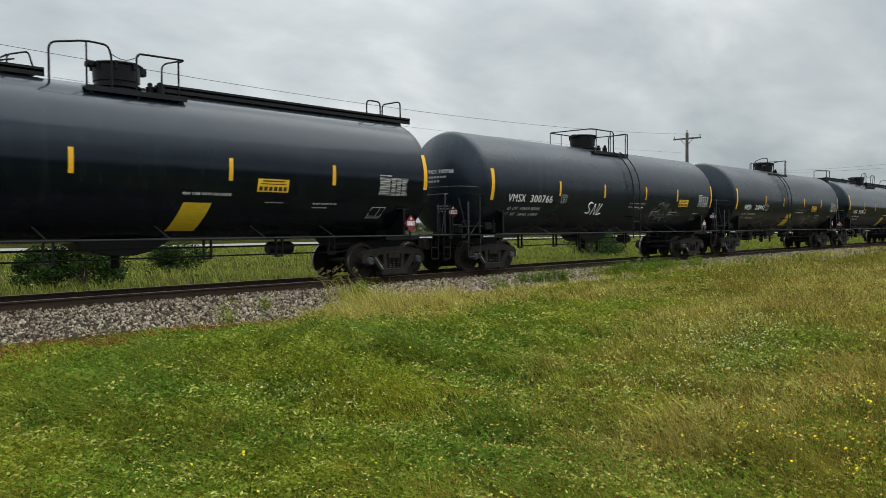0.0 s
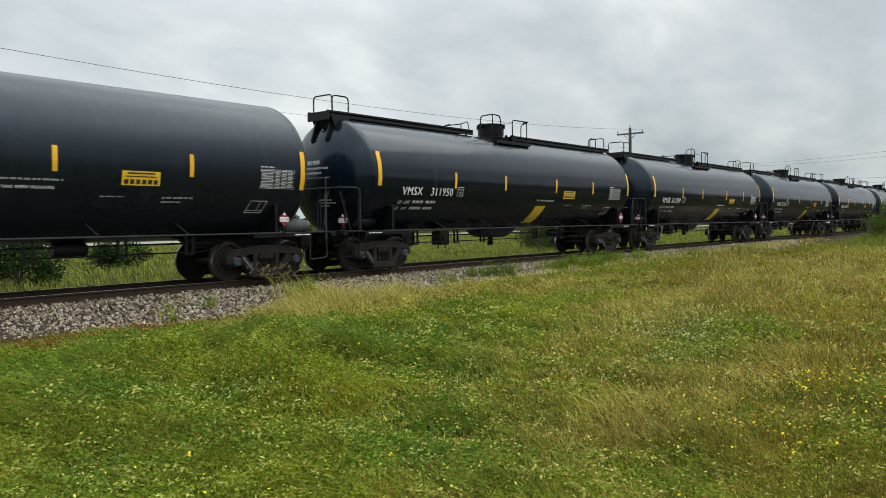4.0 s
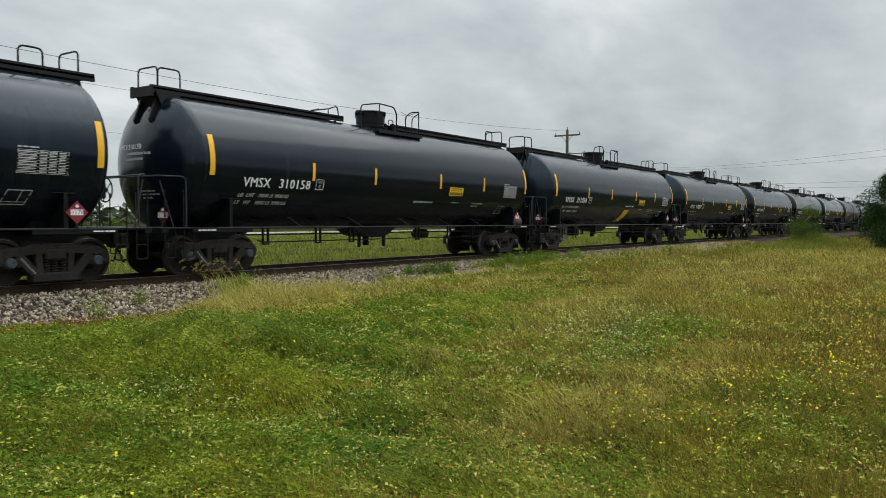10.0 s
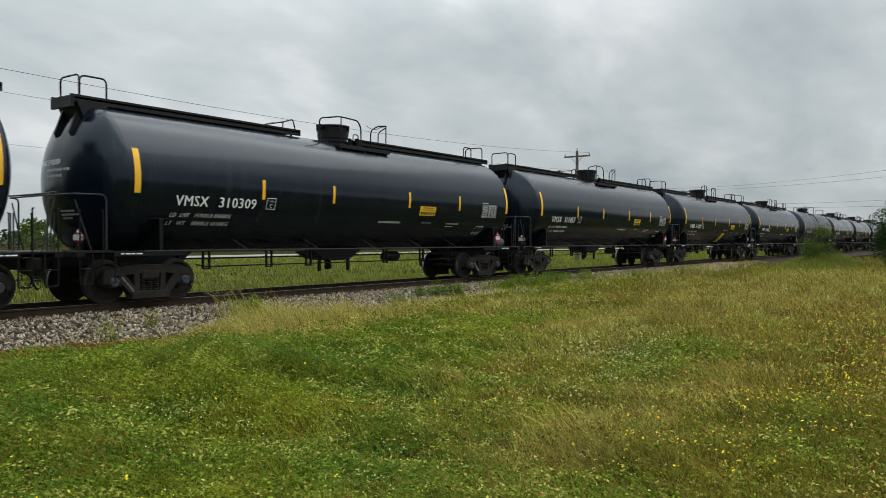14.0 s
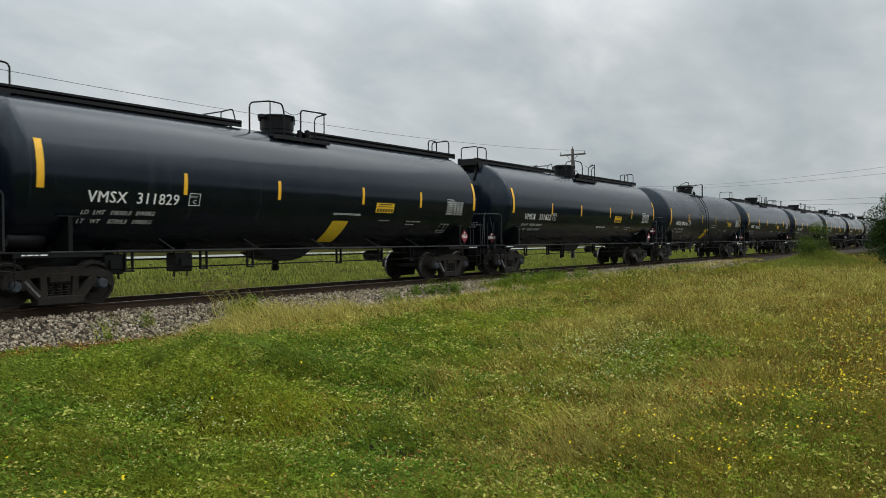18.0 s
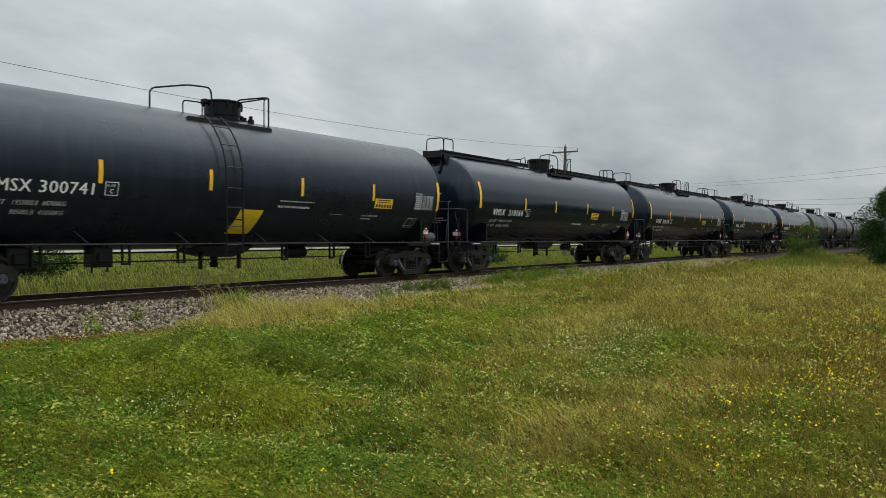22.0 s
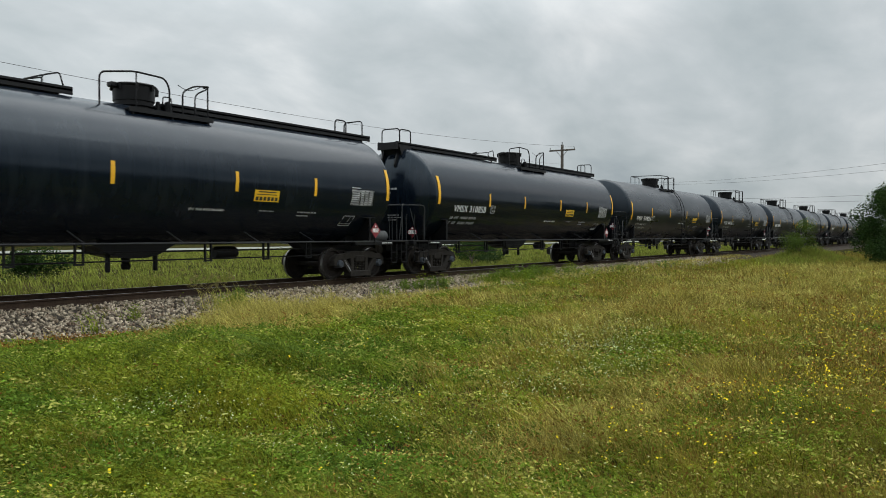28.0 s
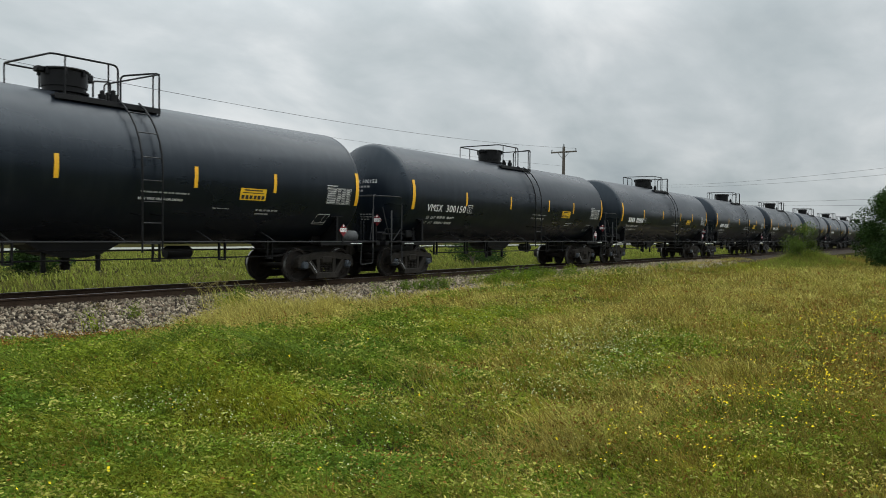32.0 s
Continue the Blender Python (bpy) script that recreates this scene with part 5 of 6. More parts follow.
def build_ground():
    xs = np.r_[-3000, -900, -300, -120, np.linspace(-40, 90, 131), 140, 250, 500, 1000, 3000]
    ys = np.r_[-3000, -800, -200, -60, np.linspace(-16, 44, 81), 70, 120, 250, 600, 1200, 3000]
    g = new("ground", grid_mesh("ground", xs, ys, ground_z, M["soil"]))
    tagged(g, "weedy field of green and dry grass", "ground", kind="structure")
    # track bed, its dark colour standing in for shade between the loose stones
    prof = [(-4.1, -0.52), (-3.4, -0.42), (-2.6, -0.31), (-1.75, -0.21), (-0.9, -0.20), (0.9, -0.20), (1.75, -0.21), (2.6, -0.31), (3.4, -0.44), (4.1, -0.56)]
    xs = np.r_[-160, np.linspace(-12, 80, 185), 120, 200, 300, 420]
    px, pz = np.array([p[0] for p in prof]), np.array([p[1] for p in prof])
    ys = np.linspace(-4.1, 4.1, 34)
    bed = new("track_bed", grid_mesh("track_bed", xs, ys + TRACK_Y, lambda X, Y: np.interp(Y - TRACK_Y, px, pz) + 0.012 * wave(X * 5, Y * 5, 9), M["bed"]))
    tagged(bed, "track bed, coloured dark as the shade between its stones", "track bed", kind="structure")


def rail_mesh(part_name, mat, prof):
    bm = bmesh.new()
    a = [bm.verts.new((-160, y, z)) for y, z in prof]
    b = [bm.verts.new((420, y, z)) for y, z in prof]
    bm.faces.new(a), bm.faces.new(b[::-1])
    for i in range(len(a)):
        j = (i + 1) % len(a)
        bm.faces.new((a[i], a[j], b[j], b[i]))
    return finish(bm, part_name, mat)


def build_track():
    track = empty("railway_track", label="straight railway track with rusty rails on wooden ties", category="railway track", kind="structure")
    track.matrix_basis = pose(0, TRACK_Y, 0)
    body = rail_mesh("rail", M["rail"], [(-0.075, -0.180), (0.075, -0.180), (0.075, -0.168), (0.012, -0.145), (0.010, -0.045), (0.036, -0.035), (0.036, -0.004),
                                         (-0.036, -0.004), (-0.036, -0.035), (-0.010, -0.045), (-0.012, -0.145), (-0.075, -0.168)])
    head = rail_mesh("rail_head", M["railhead"], [(-0.030, -0.004), (0.030, -0.004), (0.026, 0.0), (-0.026, 0.0)])
    for s in (-1, 1):
        r = part("rail", body, None, track, "rusty steel rail", at=pose(0, s * 0.7535, 0))
        part("rail_head", head, None, r, "bright worn rail head")
    bm = bmesh.new()
    box(bm, -0.11, 0.11, -1.30, 1.30, -0.36, -0.188, 0.012)
    tie = finish(bm, "tie", M["tie"])
    bm = bmesh.new()
    for s in (-1, 1):
        box(bm, -0.09, 0.09, s * 0.7535 - 0.17, s * 0.7535 + 0.17, -0.190, -0.178)
        for dx in (-0.05, 0.05):
            for dy in (-0.10, 0.10):
                box(bm, dx - 0.012, dx + 0.012, s * 0.7535 + dy - 0.015, s * 0.7535 + dy + 0.015, -0.18, -0.150)
    plate = finish(bm, "tie_plate", M["rail"])
    rnd = random.Random(2)
    for k in range(170):
        x = -10 + 0.52 * k
        t = part("tie", tie, None, track, at=pose(x, rnd.uniform(-0.04, 0.04), rnd.uniform(-0.008, 0.004), 0, 0, rnd.uniform(-0.8, 0.8)))
        part("tie_plate", plate, None, track, at=pose(x, 0, 0))


def build_stones():
    """Crushed stone on the near shoulder of the bed."""
    rnd = np.random.RandomState(5)
    base = np.array([(1, 0, 0), (-1, 0, 0), (0, 1, 0), (0, -1, 0), (0, 0, 1), (0, 0, -1)], float)
    tri = np.array([(0, 2, 4), (2, 1, 4), (1, 3, 4), (3, 0, 4), (2, 0, 5), (1, 2, 5), (3, 1, 5), (0, 3, 5)])
    n = 42000
    u = rnd.rand(n)
    x = -2 + 58 * u ** 1.5
    y = TRACK_Y - 0.86 - rnd.rand(n) ** 0.85 * 3.5
    inner = rnd.rand(n) < 0.16
    y[inner] = TRACK_Y + rnd.uniform(-0.66, 0.66, inner.sum())
    # the tops and ends of the ties stay clear
    off = np.abs((x + 10 + 0.26) % 0.52 - 0.26)
    clear = (off < 0.10) & (y > TRACK_Y - 1.27 + 0.06 * rnd.normal(size=n)) & (x > -10) & (x < 78)
    y[clear] -= 0.9
    px = np.array([-4.1, -3.4, -2.6, -1.75, -0.9, 0.9])
    z = np.interp(y - TRACK_Y, px, [-0.52, -0.42, -0.31, -0.21, -0.19, -0.19]) + rnd.uniform(-0.01, 0.03, n)
    s = rnd.uniform(0.020, 0.043, n) * (1 + x.clip(0) / 60)
    q = rnd.normal(size=(n, 4)); q /= np.linalg.norm(q, axis=1, keepdims=True)
    a, b, c, d = q.T
    rot = np.stack([np.stack([1 - 2 * (c * c + d * d), 2 * (b * c - a * d), 2 * (b * d + a * c)], -1), np.stack([2 * (b * c + a * d), 1 - 2 * (b * b + d * d), 2 * (c * d - a * b)], -1),
                    np.stack([2 * (b * d - a * c), 2 * (c * d + a * b), 1 - 2 * (b * b + c * c)], -1)], 1)
    shape = (base[None] * rnd.uniform(0.75, 1.2, (n, len(base), 1)) + rnd.normal(0, 0.22, (n, len(base), 3))) * rnd.uniform(0.7, 1.15, (n, 1, 3))
    co = np.einsum("nij,nkj->nki", rot, shape) * s[:, None, None] + np.stack([x, y, z], -1)[:, None]
    faces = (tri[None] + (np.arange(n) * len(base))[:, None, None]).reshape(-1, 3)
    tagged(new("ballast_stones", raw_mesh("ballast_stones", co.reshape(-1, 3), faces, M["stone"])), "loose grey and reddish crushed stones", "ballast", kind="stuff")


# ---- plants ----
def edge_y(x):
    """Where the weeds stop and the stones of the shoulder begin."""
    return (np.interp(x, [-10, 5, 8.6, 10.2, 12, 14, 16, 20, 22, 30, 42, 55, 90], [11.8, 11.9, 12.1, 13.0, 13.7, 12.7, 12.8, 13.3, 14.0, 14.0, 14.3, 15.2, 15.3])
            + 0.26 * wave(x * 1.7, x * 0, 21) + 0.22 * wave(x * 5.0, x * 0, 22))


def blotches(x, y, spots):
    """Soft-edged patches of the field: centre, half widths and weight."""
    return sum(w * np.exp(-((x - cx) / rx) ** 2 - ((y - cy) / ry) ** 2) for cx, cy, rx, ry, w in spots)


LUSH = ((5.5, 8.7, 2.6, 1.0, 0.8), (7.2, 8.2, 1.8, 0.8, 0.9), (4.2, 7.6, 1.6, 0.9, 0.7), (6.8, 6.9, 1.4, 0.6, 0.7), (8.4, 6.4, 1.3, 0.5, 0.6), (12.4, 8.4, 2.0, 1.1, 0.8),
        (10.8, 3.6, 1.2, 0.4, 0.6), (24, 12.3, 5, 0.9, 0.6), (50, 10, 9, 2.5, 1.5))
TAN = ((9.3, 10.3, 1.2, 0.7, 1.3), (10.7, 9.9, 1.2, 0.6, 0.8), (8.1, 10.7, 0.8, 0.5, 0.8), (10.5, 12.2, 1.6, 0.9, 1.5), (10.7, 11.0, 1.7, 0.7, 1.2), (12.8, 12.0, 1.4, 0.7, 0.9), (13.5, 11.6, 2.0, 0.7, 0.5), (16.9, 10.3, 2.6, 1.0, 0.7), (13.6, 6.4, 2.0, 0.7, 0.6), (19, 5.9, 4.5, 1.2, 0.6), (23, 4, 5.5, 1.4, 0.6), (6.7, 2.6, 1.0, 0.4, 0.5),
       (9.5, 2.3, 1.6, 0.4, 0.4), (5.4, 2.7, 0.6, 0.4, 0.6), (8.0, 5.2, 0.9, 0.3, 0.6), (30, 6, 8, 2.5, 0.8), (40, 5, 12, 3, 0.95))
RUST = ((14.2, 12.0, 1.1, 0.35, 0.8), (20.7, 12.6, 0.9, 0.4, 0.6), (6.3, 11.4, 2.2, 0.5, 1.0), (8.4, 11.0, 1.3, 0.4, 0.9), (3.6, 11.4, 1.6, 0.5, 0.8), (5.9, 2.5, 0.9, 0.4, 0.6), (7.4, 2.2, 0.9, 0.3, 0.5), (5.4, 3.1, 0.5, 0.25, 0.5), (4.15, 3.3, 0.5, 0.4, 0.4), (14.5, 1.3, 2.0, 0.4, 0.7), (11.5, 0.9, 1.5, 0.4, 0.5),
        (16.9, 10.6, 2.0, 0.5, 0.5), (8.3, 5.1, 0.6, 0.25, 0.6), (21, 2.4, 3, 0.8, 0.5))
WHITE = ((10.4, 4.2, 1.3, 0.6, 1.0), (9.2, 3.4, 0.9, 0.3, 0.9), (11.6, 4.9, 1.2, 0.5, 0.8), (7.1, 3.5, 0.9, 0.4, 0.4), (5.0, 4.4, 1.4, 0.7, 0.2), (6.5, 7.5, 1.8, 0.6, 0.15), (12.3, 8.0, 1.5, 0.6, 0.3), (4.2, 6.2, 0.9, 0.5, 0.3))
REDS = ((5.9, 2.9, 0.35, 0.18, 0.9), (4.9, 3.9, 0.3, 0.2, 0.6), (4.6, 3.1, 0.3, 0.2, 0.7), (11.9, 1.0, 1.0, 0.3, 0.8), (8.3, 5.1, 0.5, 0.2, 0.4))
YELLOW = ((8.4, 1.5, 1.2, 0.35, 0.9), (6.7, 1.9, 0.9, 0.35, 0.25), (8.6, 0.9, 1.5, 0.4, 0.8), (13, 1.6, 3, 0.6, 0.9), (5.4, 1.5, 0.8, 0.4, 0.3), (16, 2.0, 4, 0.8, 0.6))


def spread_points(rnd, n, r0, r1, az0, az1, power=1.0):
    """Points of the field, thinning out with the distance from the path's spot."""
    r = r0 * (r1 / r0) ** (rnd.rand(n) ** power)
    a = np.radians(rnd.uniform(az0, az1, n))
    return r * np.sin(a), r * np.cos(a), r


def blades(rnd, x, y, z, h, w, lean=0.35, wind=(-0.35, 0.12)):
    """Bent blades of three triangles each."""
    n = len(x)
    a = rnd.uniform(0, 2 * np.pi, n)
    bend = rnd.normal(0, lean, (n, 2)) + np.asarray(wind)
    side = np.stack([np.cos(a), np.sin(a), 0 * a], -1) * (w / 2)[:, None]
    root = np.stack([x, y, z], -1)
    mid = root + np.stack([bend[:, 0] * h * 0.28, bend[:, 1] * h * 0.28, h * 0.55], -1)
    tip = root + np.stack([bend[:, 0] * h, bend[:, 1] * h, h * rnd.uniform(0.8, 1.0, n)], -1)
    co = np.stack([root - side, root + side, mid - side * 0.7, mid + side * 0.7, tip], 1)
    tri = np.array([(0, 1, 3), (0, 3, 2), (2, 3, 4)])
    return co.reshape(-1, 3), (tri[None] + (np.arange(n) * 5)[:, None, None]).reshape(-1, 3)


def leaves(rnd, x, y, z, s, flat=0.6):
    """Small pointed leaves, each a bent pair of triangles."""
    n = len(x)
    d = rnd.normal(size=(n, 3)) * np.array([1, 1, flat]); d /= np.linalg.norm(d, axis=1, keepdims=True)
    e = np.cross(d, rnd.normal(size=(n, 3))); e /= np.linalg.norm(e, axis=1, keepdims=True)
    c = np.stack([x, y, z], -1)
    s = s[:, None]
    co = np.stack([c - d * s, c + e * s * 0.45, c + d * s, c - e * s * 0.45], 1)
    tri = np.array([(0, 1, 2), (0, 2, 3)])
    return co.reshape(-1, 3), (tri[None] + (np.arange(n) * 4)[:, None, None]).reshape(-1, 3)


def petals(rnd, x, y, z, s):
    """Small open blossoms that face the sky, each two triangles."""
    n = len(x)
    a = rnd.uniform(0, 2 * np.pi, n)
    d = np.stack([np.cos(a), np.sin(a), rnd.normal(0, 0.35, n)], -1)
    e = np.stack([-np.sin(a), np.cos(a), rnd.normal(0, 0.35, n)], -1)
    c, s = np.stack([x, y, z], -1), s[:, None]
    co = np.stack([c - d * s, c - e * s, c + d * s, c + e * s], 1)
    tri = np.array([(0, 1, 2), (0, 2, 3)])
    return co.reshape(-1, 3), (tri[None] + (np.arange(n) * 4)[:, None, None]).reshape(-1, 3)


def dryness(x, y):
    """0 where the field is lush green, 1 where it is dry and brown."""
    az = np.degrees(np.arctan2(x, y))
    r = np.hypot(x, y)
    return np.clip(0.12 + (az - 52) / 42 + 0.22 * wave(x * 0.9, y * 0.9, 31) + 0.008 * (r - 12) + blotches(x, y, TAN) - blotches(x, y, LUSH), 0, 1)


def stuff(name, co, faces, mat, label, category):
    return tagged(new(name, raw_mesh(name, co, faces, mat)), label, category, kind="stuff")


def field(rnd, n, r0, r1, power, keep, clump=30, tight=0.10):
    """Points in clumps over the field. Also gives each point a number that its clump shares."""
    k = n // clump
    cx, cy, cr = spread_points(rnd, k, r0, r1, 2, 99, power)
    ok = rnd.rand(k) < keep(cx, cy, cr)
    cx, cy, cr = cx[ok], cy[ok], cr[ok]
    lot = rnd.rand(len(cx))
    i = np.repeat(np.arange(len(cx)), clump)
    s = tight * (0.6 + 0.8 * rnd.rand(len(cx)))[i] * (1 + cr[i] / 9)
    x, y = cx[i] + rnd.normal(0, 1, len(i)) * s, cy[i] + rnd.normal(0, 1, len(i)) * s
    r = np.hypot(x, y)
    ok = (y < edge_y(x) + rnd.normal(-0.05, 0.16, len(x))) & (r > 1.5)
    return x[ok], y[ok], r[ok], lot[i][ok]


def low_near_edge(x, y):
    return np.clip((edge_y(x) - y) / 1.6, 0.48 + 0.5 * np.exp(-((x - 11.6) / 1.8) ** 2), 1) * np.clip(1 + 0.42 * wave(x * 1.9, y * 1.9, 61) + 0.38 * wave(x * 4.5, y * 4.5, 62), 0.3, 2.0)


def lean_of(lot, x, y, strength):
    """Lean shared by a tuft: with the wind, swirling from place to place."""
    a = np.radians(168) + 0.9 * wave(x * 1.1, y * 1.1, 81) + 2.2 * (np.modf(lot * 37.0)[0] - 0.5)
    s = strength * (0.6 + 0.8 * np.modf(lot * 91.0)[0])
    return np.stack([s * np.cos(a), s * np.sin(a)], -1)


def build_field():
    rnd = np.random.RandomState(11)
    fat = lambda r: 0.0046 * (1 + r / 6.5)
    lushness = lambda x, y: np.clip(blotches(x, y, LUSH), 0, 1)
    grain = lambda r: 1 + (np.minimum(r, 12) + 0.35 * np.maximum(r - 12, 0)) / 5.5
    canopy = lambda x, y: low_near_edge(x, y) * (0.8 + 0.5 * lushness(x, y))
    # grass laid over by the wind
    x, y, r, lot = field(rnd, 340000, 3.4, 90, 0.9, lambda x, y, r: (0.16 + 0.84 * (1 - dryness(x, y))) * (1 - 0.3 * lushness(x, y)), 22, 0.07)
    h = (0.08 + 0.17 * lot ** 1.2 + 0.06 * rnd.rand(len(x))) * canopy(x, y)
    stuff("green_grass", *blades(rnd, x, y, ground_z(x, y), h, fat(r), 0.30, lean_of(lot, x, y, 1.15)), M["green"], "wind-bent green grass and weeds", "grass")
    # the same field goes on round about
    back = np.random.RandomState(14)
    n = 70000
    a, r = np.radians(back.uniform(97, 364, n)), 0.7 * 60 ** back.rand(n) ** 0.75
    near = back.rand(n) < 0.55
    a[near], r[near] = np.radians(back.uniform(0, 360, near.sum())), 0.15 + 12 * back.rand(near.sum()) ** 0.9
    x, y = r * np.sin(a), r * np.cos(a)
    k = (y < 11.8) & ((r < 3.6) | (x < 0) | (y < 0))
    x, y, r = x[k], y[k], r[k]
    stuff("field_grass", *blades(back, x, y, ground_z(x, y), back.uniform(0.08, 0.30, len(x)), 0.012 * (1 + r / 6), 0.5, (-0.7, 0.15)), M["green"], "wind-bent green grass of the field", "grass")
    # long dark grass in the lush hollows
    x, y, r, lot = field(rnd, 90000, 2.4, 30, 0.9, lambda x, y, r: lushness(x, y) ** 1.3, 22, 0.08)
    h = (0.16 + 0.22 * lot) * canopy(x, y)
    stuff("lush_grass", *blades(rnd, x, y, ground_z(x, y), h, fat(r) * 1.1, 0.3, lean_of(lot, x, y, 1.3)), M["lush"], "long dark green grass in a hollow", "grass")
    # low leafy weeds, each clump a small dome of leaves
    x, y, r, lot = field(rnd, 900000, 3.4, 40, 0.95, lambda x, y, r: np.clip(0.58 - 0.68 * dryness(x, y) + 0.9 * lushness(x, y) + 0.2 * wave(x * 1.5, y * 1.5, 43), 0.02, 1), 45, 0.060)
    z = ground_z(x, y) + (0.02 + (0.05 + 0.22 * np.modf(lot * 53)[0]) * rnd.rand(len(x)) ** 0.45) * canopy(x, y)
    stuff("leafy_weeds", *leaves(rnd, x, y, z, 0.0079 * grain(r) * (0.5 + 0.9 * lot), 0.5), M["leafy"], "low leafy green weeds", "weeds")
    # pale seed heads and leaf tips over the rest
    x, y, r, lot = field(rnd, 95000, 3.4, 48, 0.9, lambda x, y, r: np.clip(0.40 + 0.35 * wave(x * 1.2, y * 1.2, 49), 0.05, 1), 12, 0.035)
    z = ground_z(x, y) + (0.09 + 0.17 * lot + 0.03 * rnd.rand(len(x))) * canopy(x, y)
    stuff("pale_seed_heads", *leaves(rnd, x, y, z, 0.0078 * grain(r) * rnd.uniform(0.6, 1.5, len(x)), 0.3), M["pale"], "pale green seed heads", "weeds")
    # dry blades and seed stalks
    x, y, r, lot = field(rnd, 250000, 3.4, 80, 0.88, lambda x, y, r: (0.05 + 0.95 * dryness(x, y)) * (1 - 0.75 * np.clip(blotches(x, y, TAN[:6]), 0, 1)), 20, 0.055)
    h = (0.10 + 0.20 * lot + 0.08 * rnd.rand(len(x))) * low_near_edge(x, y)
    stuff("dry_grass", *blades(rnd, x, y, ground_z(x, y), h, fat(r) * 0.75, 0.5, lean_of(lot, x, y, 0.6)), M["dry"], "dry brown grass stalks", "grass")
    x, y, r, lot = field(rnd, 330000, 3.4, 64, 0.88, lambda x, y, r: np.clip(blotches(x, y, TAN) * 1.7 + 0.16 * dryness(x, y) - 0.1, 0, 1), 16, 0.07)
    h = (0.10 + 0.17 * lot + 0.07 * rnd.rand(len(x))) * low_near_edge(x, y) * (1 + 0.8 * np.clip(blotches(x, y, TAN[3:6]), 0, 1))
    stuff("straw_grass", *blades(rnd, x, y, ground_z(x, y), h, fat(r) * 0.7, 0.5, lean_of(lot, x, y, 0.75)), M["straw"], "pale seeding grass", "grass")
    x, y, r, lot = field(rnd, 60000, 3.4, 40, 0.9, lambda x, y, r: np.clip(0.06 + 0.6 * dryness(x, y) + 0.25 * wave(x * 1.6, y * 1.6, 52), 0, 1), 10, 0.05)
    z = ground_z(x, y) + (0.10 + 0.20 * lot + 0.05 * rnd.rand(len(x))) * canopy(x, y)
    stuff("straw_seed_heads", *leaves(rnd, x, y, z, 0.0060 * grain(r) * rnd.uniform(0.5, 1.5, len(x)), 0.6), M["straw"], "pale straw seed heads", "grass")
    # reddish low weeds
    x, y, r, lot = field(rnd, 170000, 2.4, 40, 0.9, lambda x, y, r: np.clip(blotches(x, y, RUST) + 0.10 + 0.12 * wave(x * 0.8, y * 0.8, 46), 0, 1), 24, 0.13)
    z = ground_z(x, y) + (0.04 + 0.20 * rnd.rand(len(x))) * np.maximum(low_near_edge(x, y), 0.6)
    stuff("rusty_weeds", *leaves(rnd, x, y, z, 0.0085 * (1 + r / 6)), M["rusty"], "reddish-brown seeding weeds", "weeds")
    # a ragged fringe that runs out among the stones
    n = 26000
    x = -3 + 66 * rnd.rand(n) ** 1.5
    y = edge_y(x) + rnd.normal(-0.35, 0.45, n)
    k = (wave(x * 2.3, y * 2.3, 71) + 0.45 * rnd.normal(size=n) > 0.05 + 0.9 * (y - edge_y(x)))
    x, y = x[k], y[k]
    r = np.hypot(x, y)
    z = np.maximum(ground_z(x, y), np.interp(y - TRACK_Y, [-4.1, -3.4, -2.6], [-0.52, -0.42, -0.31]))
    pick = rnd.rand(len(x)) < np.clip(0.12 + 0.25 * (x - 8.5), 0.12, 0.93)
    stuff("fringe_grass", *blades(rnd, x[pick], y[pick], z[pick], rnd.uniform(0.06, 0.24, pick.sum()), fat(r[pick]), 0.6), M["straw"], "ragged pale grass among the stones", "grass")
    q = ~pick
    stuff("fringe_weeds", *leaves(rnd, x[q], y[q], z[q] + rnd.uniform(0.01, 0.14, q.sum()), 0.007 * (1 + r[q] / 6)), M["rusty"], "reddish weeds among the stones", "weeds")
    # taller weeds in clumps at the edge of the stones
    X, Y = [], []
    for cx, cy, k, rad in ((12.3, 14.2, 260, 0.3), (11.6, 13.6, 420, 0.7), (20.9, 14.0, 170, 0.35), (20.0, 14.3, 190, 0.35), (9.0, 13.5, 90, 0.25), (22.6, 13.7, 600, 0.8), (24.4, 13.5, 600, 0.9),
                           (27, 13.7, 600, 0.9), (31, 13.5, 500, 1.2), (36, 13.4, 500, 1.6), (42, 13.2, 500, 2), (7.8, 12.8, 60, 0.2), (16.5, 13.2, 160, 0.5)):
        X.append(rnd.normal(cx, rad * 0.5, k)); Y.append(rnd.normal(cy, rad * 0.35, k))
    x, y = np.concatenate(X), np.concatenate(Y)
    thin = rnd.rand(len(x)) < 0.24
    x, y = x[thin], y[thin]
    h = rnd.uniform(0.15, 0.55, len(x))
    stuff("weed_stalks", *blades(rnd, x, y, ground_z(x, y) + 0.02, h, 0.013 + 0 * x, 0.3), M["green"], "thin weed stalks at the edge of the stones", "weeds")
    k = 20
    i = np.repeat(np.arange(len(x)), k)
    u = rnd.rand(len(i))
    lx, ly = x[i] + rnd.normal(0, 0.05, len(i)) - 0.12 * u, y[i] + rnd.normal(0, 0.05, len(i))
    stuff("edge_weeds", *leaves(rnd, lx, ly, ground_z(lx, ly) + 0.03 + h[i] * u, 0.012 + 0.014 * rnd.rand(len(i))), M["leafy"], "leafy green weeds at the edge of the stones", "weeds")
    # light green leafy clumps
    n, X = 9000, rnd.randint(0, 7, 9000)
